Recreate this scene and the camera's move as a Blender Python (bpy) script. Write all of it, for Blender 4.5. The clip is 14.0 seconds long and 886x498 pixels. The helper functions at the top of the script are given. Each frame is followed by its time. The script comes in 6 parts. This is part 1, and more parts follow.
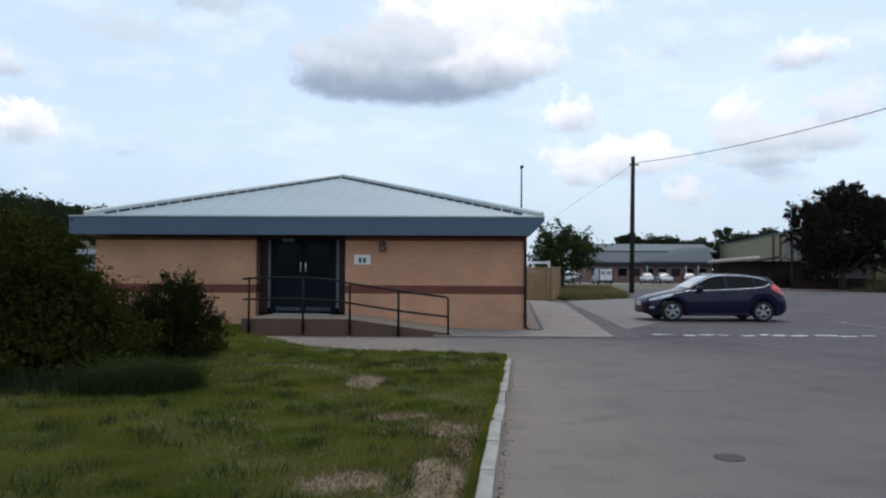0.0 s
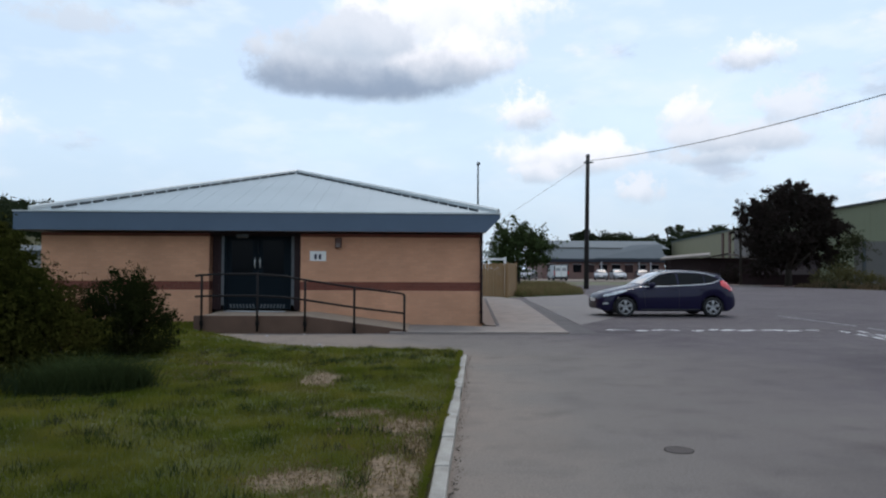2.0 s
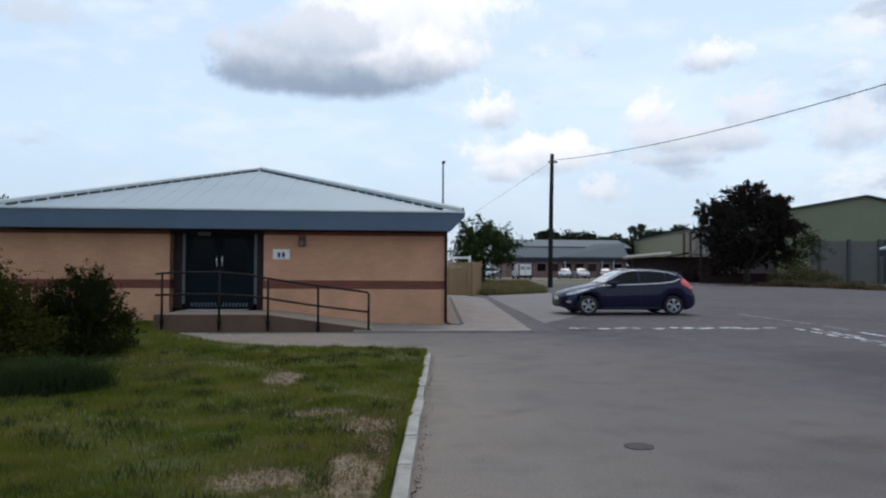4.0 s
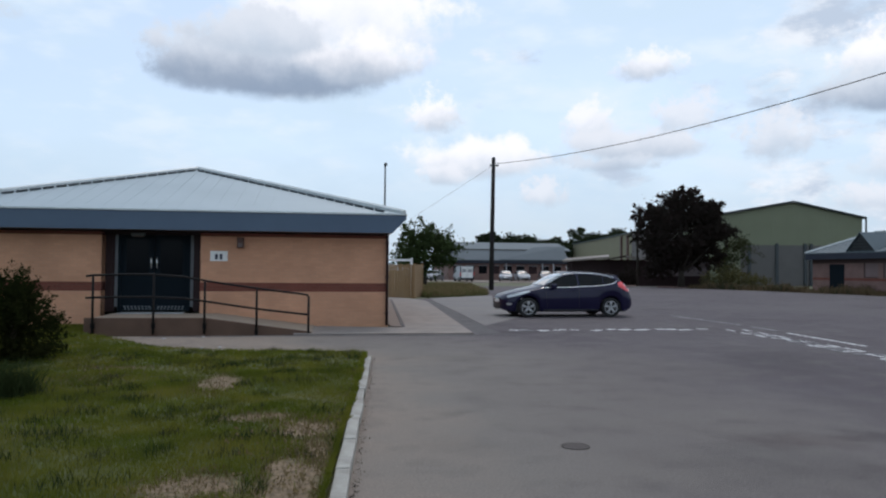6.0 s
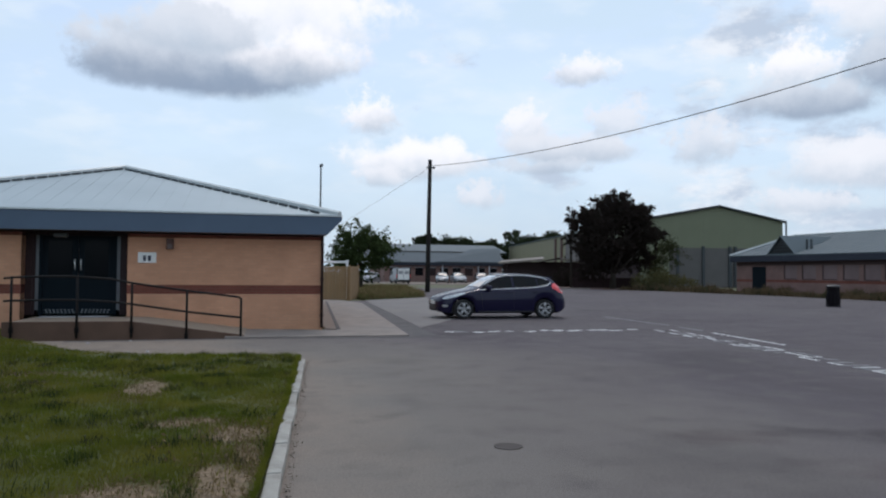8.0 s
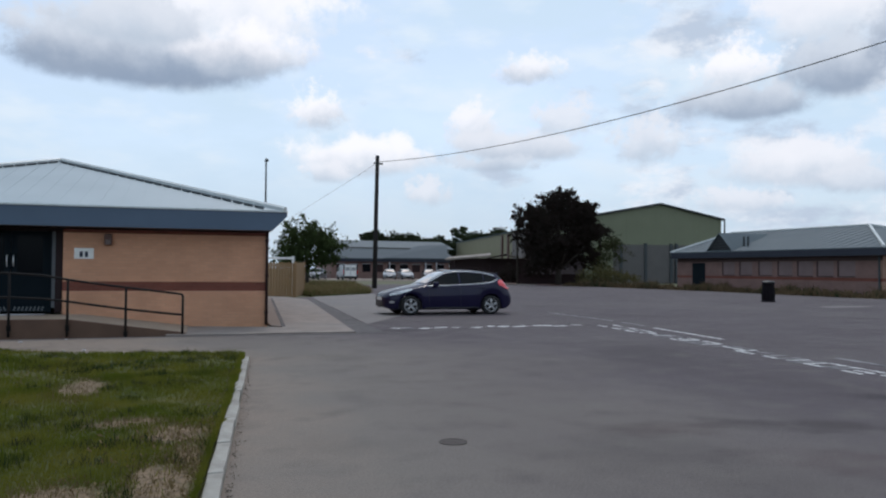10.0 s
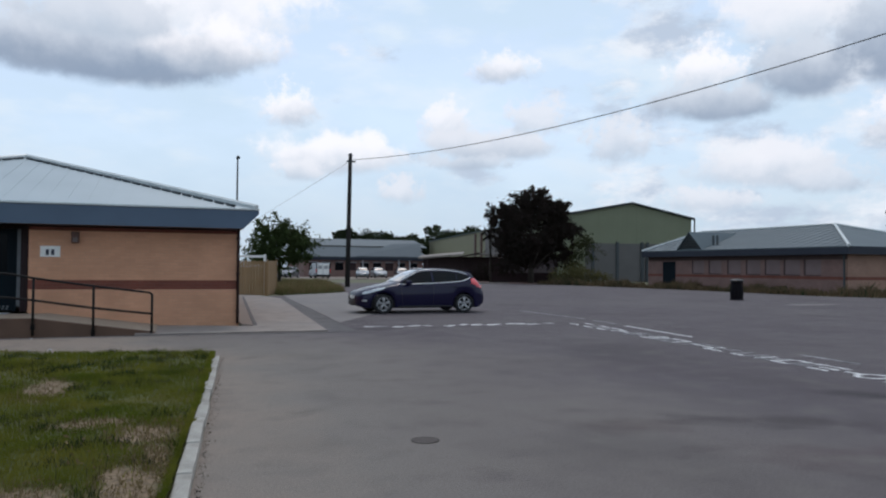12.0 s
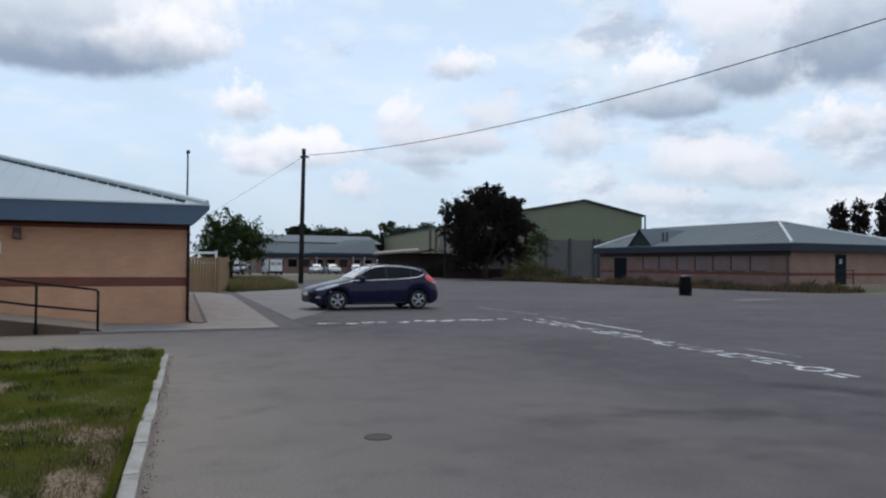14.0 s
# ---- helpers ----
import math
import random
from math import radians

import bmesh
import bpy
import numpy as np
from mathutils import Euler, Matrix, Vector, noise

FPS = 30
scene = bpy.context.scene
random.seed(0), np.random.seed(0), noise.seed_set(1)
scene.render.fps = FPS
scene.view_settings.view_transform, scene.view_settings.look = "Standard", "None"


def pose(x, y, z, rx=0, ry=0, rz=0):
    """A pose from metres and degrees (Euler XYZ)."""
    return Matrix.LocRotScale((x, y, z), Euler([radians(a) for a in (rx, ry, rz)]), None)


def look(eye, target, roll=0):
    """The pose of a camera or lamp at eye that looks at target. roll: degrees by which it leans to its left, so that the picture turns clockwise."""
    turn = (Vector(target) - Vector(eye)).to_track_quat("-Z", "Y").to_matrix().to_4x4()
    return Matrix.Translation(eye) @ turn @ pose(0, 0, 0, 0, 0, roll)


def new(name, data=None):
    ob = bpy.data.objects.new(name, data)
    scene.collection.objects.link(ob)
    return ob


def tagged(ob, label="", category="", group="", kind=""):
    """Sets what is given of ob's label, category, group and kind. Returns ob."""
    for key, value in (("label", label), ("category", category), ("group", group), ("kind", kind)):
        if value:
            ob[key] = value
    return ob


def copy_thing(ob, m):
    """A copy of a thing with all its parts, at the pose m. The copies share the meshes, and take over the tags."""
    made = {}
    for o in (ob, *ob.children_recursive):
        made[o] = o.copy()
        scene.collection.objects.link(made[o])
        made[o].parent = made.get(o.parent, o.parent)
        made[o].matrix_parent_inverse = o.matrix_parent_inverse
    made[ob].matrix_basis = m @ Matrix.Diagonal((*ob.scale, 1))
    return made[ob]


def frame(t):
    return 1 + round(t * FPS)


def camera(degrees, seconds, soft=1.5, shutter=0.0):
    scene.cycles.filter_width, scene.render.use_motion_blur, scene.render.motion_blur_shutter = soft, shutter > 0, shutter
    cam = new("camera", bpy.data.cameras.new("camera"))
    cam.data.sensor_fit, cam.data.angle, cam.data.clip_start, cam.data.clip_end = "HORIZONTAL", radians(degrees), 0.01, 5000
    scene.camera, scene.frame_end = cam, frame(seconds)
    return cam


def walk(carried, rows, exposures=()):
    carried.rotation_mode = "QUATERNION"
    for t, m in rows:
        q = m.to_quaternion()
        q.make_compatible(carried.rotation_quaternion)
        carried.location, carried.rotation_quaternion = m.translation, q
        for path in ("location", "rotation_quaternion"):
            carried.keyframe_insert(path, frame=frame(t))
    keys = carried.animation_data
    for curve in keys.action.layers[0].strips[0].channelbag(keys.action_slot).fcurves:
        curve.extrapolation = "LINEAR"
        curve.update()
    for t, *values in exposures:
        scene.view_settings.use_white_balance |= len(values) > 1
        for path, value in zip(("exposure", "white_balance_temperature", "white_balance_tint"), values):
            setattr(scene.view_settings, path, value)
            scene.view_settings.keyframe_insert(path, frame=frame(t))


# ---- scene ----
cam = camera(61.05, 14.0, soft=2.15)
EYE = 1.5
ROWS = [
    (0.0, 0.000, 0.000, -0.04, 1.73, -0.31),
    (0.5, 0.004, 0.000, -0.88, 1.67, -0.24),
    (1.0, 0.007, 0.000, -1.73, 1.60, -0.29),
    (1.5, 0.011, 0.000, -2.60, 1.54, -0.30),
    (2.0, 0.014, 0.000, -3.33, 1.48, -0.29),
    (2.5, 0.016, -0.001, -3.81, 1.44, -0.33),
    (3.0, 0.019, -0.001, -4.41, 1.40, -0.34),
    (5.5, 0.039, -0.003, -9.17, 1.52, -0.46),
    (6.0, 0.044, -0.004, -10.41, 1.60, -0.48),
    (6.5, 0.049, -0.005, -11.63, 1.65, -0.47),
    (7.0, 0.054, -0.006, -12.84, 1.71, -0.47),
    (7.5, 0.059, -0.007, -14.03, 1.77, -0.46),
    (8.0, 0.064, -0.009, -15.24, 1.79, -0.48),
    (8.5, 0.069, -0.010, -16.44, 1.74, -0.45),
    (9.0, 0.074, -0.012, -17.68, 1.67, -0.44),
    (11.5, 0.086, -0.016, -20.60, 1.44, -0.51),
    (12.0, 0.089, -0.017, -21.28, 1.44, -0.50),
    (12.5, 0.092, -0.018, -22.13, 1.44, -0.49),
    (13.0, 0.095, -0.019, -23.00, 1.40, -0.49),
    (13.5, 0.099, -0.021, -23.88, 1.31, -0.46),
    (14.0, 0.102, -0.022, -24.73, 1.19, -0.46),
]
walk(cam, [(t, pose(x, y, EYE, 90 + pitch, roll, yaw)) for t, x, y, yaw, pitch, roll in ROWS],
     exposures=[(0.0, 0.02, 6520, 15.8), (3.0, 0.0, 6520, 15.8), (8.5, -0.08, 6520, 15.8), (14.0, -0.10, 6520, 15.8)])

# ---- sky, clouds and sun ----
SUN_AZ, SUN_EL = radians(20.0), radians(58.0)     # azimuth from +y towards +x
world = bpy.data.worlds.new("sky")
scene.world = world
world.use_nodes = True
WN, WL = world.node_tree.nodes, world.node_tree.links
WN.clear()


def wmath(op, a, b=None, clamp=False):
    n = WN.new("ShaderNodeMath")
    n.operation, n.use_clamp = op, clamp
    for i, v in enumerate((a, b)):
        if v is None:
            continue
        if isinstance(v, (int, float)):
            n.inputs[i].default_value = v
        else:
            WL.new(v, n.inputs[i])
    return n.outputs[0]


def wrange(v, a, b, c=0.0, d=1.0):
    n = WN.new("ShaderNodeMapRange")
    n.interpolation_type = "SMOOTHSTEP"
    WL.new(v, n.inputs[0])
    for i, x in enumerate((a, b, c, d)):
        n.inputs[i + 1].default_value = x
    return n.outputs[0]


def wmix(f, a, b):
    n = WN.new("ShaderNodeMix")
    n.data_type = "RGBA"
    if isinstance(f, (int, float)):
        n.inputs[0].default_value = f
    else:
        WL.new(f, n.inputs[0])
    for i, v in ((6, a), (7, b)):
        if isinstance(v, tuple):
            n.inputs[i].default_value = (*v, 1)
        else:
            WL.new(v, n.inputs[i])
    return n.outputs[2]


def wnoise(vec, scale, detail, rough=0.55):
    n = WN.new("ShaderNodeTexNoise")
    n.inputs["Scale"].default_value = scale
    n.inputs["Detail"].default_value = detail
    n.inputs["Roughness"].default_value = rough
    WL.new(vec, n.inputs["Vector"])
    return n.outputs[0]


coord = WN.new("ShaderNodeTexCoord")
sep = WN.new("ShaderNodeSeparateXYZ")
WL.new(coord.outputs["Generated"], sep.inputs[0])
dx, dy, dz = sep.outputs
azim = wmath("MULTIPLY", wmath("ARCTAN2", dx, dy), 57.29578)
elev = wmath("MULTIPLY", wmath("ARCSINE", dz), 57.29578)
comb = WN.new("ShaderNodeCombineXYZ")
WL.new(azim, comb.inputs[0])
WL.new(elev, comb.inputs[1])
sph = comb.outputs[0]
squash = WN.new("ShaderNodeVectorMath")
squash.operation = "MULTIPLY"
WL.new(sph, squash.inputs[0])
squash.inputs[1].default_value = (0.5, 1.2, 1.0)
n_big = wnoise(squash.outputs[0], 0.10, 6.0)
n_edge = wnoise(sph, 0.34, 7.0, 0.6)
n_fine = wnoise(sph, 0.40, 7.0, 0.58)
n_small = wnoise(sph, 0.75, 7.0, 0.62)
n_soft = wnoise(squash.outputs[0], 0.30, 4.0, 0.5)
stretch = WN.new("ShaderNodeVectorMath")
stretch.operation = "MULTIPLY"
WL.new(sph, stretch.inputs[0])
stretch.inputs[1].default_value = (0.75, 1.5, 1.0)
n_bank = wnoise(stretch.outputs[0], 0.13, 8.0, 0.6)
n_shade = wnoise(stretch.outputs[0], 0.22, 7.0, 0.58)

sky = WN.new("ShaderNodeTexSky")
sky.sky_type, sky.sun_disc = "NISHITA", False
sky.sun_elevation, sky.sun_rotation = SUN_EL, SUN_AZ
sky.air_density, sky.dust_density, sky.ozone_density = 1.0, 1.5, 1.0
skyc = WN.new("ShaderNodeVectorMath")
skyc.operation = "SCALE"
skyc.inputs["Scale"].default_value = 0.16
WL.new(sky.outputs[0], skyc.inputs[0])
# thin high cloud over the blue, thicker towards the horizon and at random
veil = wrange(n_big, 0.32, 0.66, 0.55, 0.97)
base = wmix(veil, skyc.outputs[0], (0.605, 0.795, 0.935))
base = wmix(wrange(n_soft, 0.46, 0.70, 0.0, 0.7), base, (0.77, 0.905, 0.985))
base = wmix(wrange(elev, 16.0, 34.0, 0.0, 0.4), base, (0.52, 0.69, 0.83))
base = wmix(wrange(elev, 0.0, 11.0, 0.75, 0.0), base, (0.50, 0.655, 0.785))

# broken cloud all over the sky, thicker towards +x
thick = wmath("ADD", n_bank, wrange(azim, 5.0, 45.0, -0.13, 0.03))
base = wmix(wrange(thick, 0.48, 0.62, 0.0, 0.9), base, wmix(wrange(n_shade, 0.40, 0.60), (0.50, 0.61, 0.73), (0.84, 0.92, 0.97)))

# cumulus heaps: azimuth, elevation of the middle, half width, half height, darkness of the base, white of the crown
CLOUDS = [
    (2.6, 18.8, 8.4, 4.6, 0.05, 1.0), (-2.2, 14.4, 9.0, 2.7, 0.95, 0.3), (-7.4, 14.7, 4.4, 2.7, 0.85, 0.3), (4.0, 15.4, 5.0, 2.3, 0.6, 1.0), (-3.5, 17.0, 5.5, 2.2, 0.4, 0.4),
    (9.6, 11.6, 2.3, 2.0, 0.42, 1.0), (13.2, 8.3, 5.4, 1.9, 0.30, 1.0), (10.8, 7.2, 2.4, 1.2, 0.35, 0.7),
    (-17.3, 19.3, 3.2, 1.6, 0.45, 0.1), (-29.3, 9.6, 2.8, 1.9, 0.35, 1.0), (-30.8, 13.3, 1.6, 1.2, 0.4, 0.6), (-23.0, 16.5, 3.5, 1.2, 0.2, 0.2),
    (25.6, 14.8, 2.8, 1.4, 0.45, 0.9), (21.4, 10.9, 2.1, 2.0, 0.25, 0.9), (25.0, 9.3, 5.4, 1.6, 0.45, 0.55), (23.2, 8.0, 4.0, 0.8, 0.5, 0.3),
    (28.4, 11.2, 2.6, 1.9, 0.3, 0.6), (18.2, 5.8, 2.0, 1.4, 0.25, 0.6), (34.4, 9.4, 2.7, 2.3, 0.35, 0.55),
    (46.5, 17.6, 5.0, 3.0, 0.1, 0.8), (47.0, 13.4, 4.4, 2.4, 0.85, 0.25), (40.6, 14.0, 3.2, 2.2, 0.2, 1.0), (41.5, 11.8, 4.9, 1.7, 0.8, 0.3),
    (53.2, 15.0, 4.2, 4.2, 0.9, 0.2), (52.8, 9.6, 2.7, 2.1, 0.55, 0.9), (44.3, 7.4, 5.0, 2.2, 0.3, 0.75), (48.2, 6.2, 3.2, 1.4, 0.45, 0.5), (41.0, 5.0, 3.6, 1.3, 0.25, 0.6),
    (-48.0, 14.0, 8.0, 4.0, 0.6, 0.8), (70.0, 15.0, 10.0, 5.0, 0.7, 0.8),
]
out = base
for az, el, hw, hh, dark, crown in CLOUDS:
    u = wmath("DIVIDE", wmath("SUBTRACT", azim, az), hw)
    v = wmath("DIVIDE", wmath("SUBTRACT", elev, el), hh)
    vv = wmath("MULTIPLY", wmath("MINIMUM", v, 0.0), 1.35)
    vv = wmath("ADD", vv, wmath("MAXIMUM", v, 0.0))
    d = wmath("SQRT", wmath("ADD", wmath("MULTIPLY", u, u), wmath("MULTIPLY", vv, vv)))
    heap = hw > 4.0
    ragged = wrange(v, -0.8, 0.35, 0.5 if heap else 1.0, 2.1 if heap else 2.6)      # flat smooth bases, ragged crowns
    d = wmath("ADD", d, wmath("MULTIPLY", wmath("SUBTRACT", n_edge if heap else n_small, 0.5), ragged))
    mask = wrange(d, 1.15, 0.62 if heap else 0.45)
    h = wmath("ADD", v, wmath("MULTIPLY", wmath("SUBTRACT", n_fine, 0.5), 1.1 if heap else 1.6))
    lit = wrange(h, -1.05 + 0.6 * dark, 0.3 + 0.6 * dark)
    low = tuple(a * (1 - dark) + b * dark for a, b in zip((0.66, 0.78, 0.87), (0.245, 0.33, 0.445)))
    top = tuple(a * (1 - min(crown, 1.0)) + b * min(crown, 1.0) for a, b in zip((0.54, 0.65, 0.75), (0.98, 1.02, 1.05)))
    out = wmix(wmath("MULTIPLY", mask, 0.94 if heap else 0.72 + 0.22 * crown), out, wmix(lit, low, top))
bg = WN.new("ShaderNodeBackground")
bg.inputs["Strength"].default_value = 1.05
WL.new(out, bg.inputs["Color"])
wout = WN.new("ShaderNodeOutputWorld")
WL.new(bg.outputs[0], wout.inputs["Surface"])

sun_data = bpy.data.lights.new("sun", "SUN")
sun_data.energy, sun_data.angle, sun_data.color = 1.0, radians(14.0), (1.0, 0.96, 0.9)
sun = new("sun", sun_data)
sun.matrix_world = look((20 * math.sin(SUN_AZ), 20 * math.cos(SUN_AZ), 40), (0, 0, 40 - 20 * math.tan(SUN_EL)))

# ---- materials ----
def material(name, colour, rough=0.7, metal=0.0, second=None, scale=4.0, detail=6.0, amount=0.5, bump=0.0, bump_scale=60.0,
             vary=0.0, coat=0.0, spec=0.5, stretch=(1, 1, 1), contrast=(0.35, 0.65), third=None, third_scale=0.6):
    m = bpy.data.materials.new(name)
    m.use_nodes = True
    N, L = m.node_tree.nodes, m.node_tree.links
    b = N["Principled BSDF"]
    b.inputs["Roughness"].default_value, b.inputs["Metallic"].default_value = rough, metal
    b.inputs["Coat Weight"].default_value, b.inputs["Specular IOR Level"].default_value = coat, spec
    tc = N.new("ShaderNodeTexCoord")
    mp = N.new("ShaderNodeMapping")
    mp.inputs["Scale"].default_value = stretch
    L.new(tc.outputs["Object"], mp.inputs["Vector"])

    def tex(sc, lo, hi, det=detail):
        n = N.new("ShaderNodeTexNoise")
        n.inputs["Scale"].default_value, n.inputs["Detail"].default_value = sc, det
        L.new(mp.outputs[0], n.inputs["Vector"])
        r = N.new("ShaderNodeMapRange")
        r.inputs[1].default_value, r.inputs[2].default_value = lo, hi
        L.new(n.outputs[0], r.inputs[0])
        return r.outputs[0]

    def mix(f, a, c, k):
        x = N.new("ShaderNodeMix")
        x.data_type = "RGBA"
        s = N.new("ShaderNodeMath")
        s.operation = "MULTIPLY"
        L.new(f, s.inputs[0])
        s.inputs[1].default_value = k
        L.new(s.outputs[0], x.inputs[0])
        for i, v in ((6, a), (7, c)):
            if isinstance(v, tuple):
                x.inputs[i].default_value = (*v, 1)
            else:
                L.new(v, x.inputs[i])
        return x.outputs[2]

    col = mix(tex(scale, *contrast), tuple(colour), tuple(second or [c * 0.75 for c in colour]), amount)
    if third:
        col = mix(tex(third_scale, 0.45, 0.68), col, tuple(third), 0.6)
    if vary:
        info = N.new("ShaderNodeObjectInfo")
        geo = N.new("ShaderNodeNewGeometry")
        add = N.new("ShaderNodeMath")
        add.operation = "ADD"
        L.new(info.outputs["Random"], add.inputs[0])
        L.new(geo.outputs["Random Per Island"], add.inputs[1])
        r = N.new("ShaderNodeMapRange")
        r.inputs[2].default_value, r.inputs[3].default_value, r.inputs[4].default_value = 2.0, 1 - vary, 1 + vary
        L.new(add.outputs[0], r.inputs[0])
        hsv = N.new("ShaderNodeHueSaturation")
        L.new(col, hsv.inputs["Color"])
        L.new(r.outputs[0], hsv.inputs["Value"])
        col = hsv.outputs[0]
    L.new(col, b.inputs["Base Color"])
    if bump:
        bn = N.new("ShaderNodeBump")
        bn.inputs["Strength"].default_value, bn.inputs["Distance"].default_value = bump, 0.02
        L.new(tex(bump_scale, 0.2, 0.8, 4.0), bn.inputs["Height"])
        L.new(bn.outputs[0], b.inputs["Normal"])
    return m


def brick_material(name, c1, c2, mortar, along="x"):
    """Brickwork in courses of 75 mm, bricks 225 mm; along: the wall's local axis."""
    m = bpy.data.materials.new(name)
    m.use_nodes = True
    N, L = m.node_tree.nodes, m.node_tree.links
    b = N["Principled BSDF"]
    b.inputs["Roughness"].default_value = 0.9
    tc = N.new("ShaderNodeTexCoord")
    s = N.new("ShaderNodeSeparateXYZ")
    L.new(tc.outputs["Object"], s.inputs[0])
    c = N.new("ShaderNodeCombineXYZ")
    add = N.new("ShaderNodeMath")
    L.new(s.outputs[0], add.inputs[0])
    L.new(s.outputs[1], add.inputs[1])
    L.new(add.outputs[0], c.inputs[0])
    L.new(s.outputs[2], c.inputs[1])
    t = N.new("ShaderNodeTexBrick")
    t.inputs["Scale"].default_value = 1.0
    t.inputs["Brick Width"].default_value, t.inputs["Row Height"].default_value = 0.225, 0.075
    t.inputs["Mortar Size"].default_value, t.inputs["Mortar Smooth"].default_value = 0.006, 0.3
    for k, v in (("Color1", c1), ("Color2", c2), ("Mortar", mortar)):
        t.inputs[k].default_value = (*v, 1)
    L.new(c.outputs[0], t.inputs["Vector"])
    n = N.new("ShaderNodeTexNoise")
    n.inputs["Scale"].default_value, n.inputs["Detail"].default_value = 1.1, 8
    L.new(tc.outputs["Object"], n.inputs["Vector"])
    r = N.new("ShaderNodeMapRange")
    r.inputs[1].default_value, r.inputs[2].default_value, r.inputs[3].default_value, r.inputs[4].default_value = 0.3, 0.7, 0.86, 1.08
    L.new(n.outputs[0], r.inputs[0])
    h = N.new("ShaderNodeHueSaturation")
    L.new(t.outputs["Color"], h.inputs["Color"])
    L.new(r.outputs[0], h.inputs["Value"])
    L.new(h.outputs[0], b.inputs["Base Color"])
    bn = N.new("ShaderNodeBump")
    bn.inputs["Strength"].default_value, bn.inputs["Distance"].default_value = 0.6, 0.006
    bn.invert = True
    L.new(t.outputs["Fac"], bn.inputs["Height"])
    L.new(bn.outputs[0], b.inputs["Normal"])
    return m


def translucent(m, share=0.4):
    """Thin leaves: part of the light goes through and takes the leaf's colour."""
    N, L = m.node_tree.nodes, m.node_tree.links
    b = N["Principled BSDF"]
    t = N.new("ShaderNodeBsdfTranslucent")
    L.new(b.inputs["Base Color"].links[0].from_socket, t.inputs["Color"])
    x = N.new("ShaderNodeMixShader")
    x.inputs[0].default_value = share
    L.new(b.outputs[0], x.inputs[1])
    L.new(t.outputs[0], x.inputs[2])
    L.new(x.outputs[0], N["Material Output"].inputs["Surface"])
    return m


def leaf_material(name, colour, second, vary=0.35, share=0.3):
    return translucent(material(name, colour, 0.8, second=second, scale=1.2, vary=vary, amount=0.7, spec=0.0), share)


M_ASPHALT = material("asphalt", (0.099, 0.083, 0.091), 0.85, spec=0.25, second=(0.080, 0.065, 0.072), scale=0.45, amount=0.8, bump=0.5, bump_scale=90,
                     third=(0.118, 0.102, 0.104), third_scale=0.16)


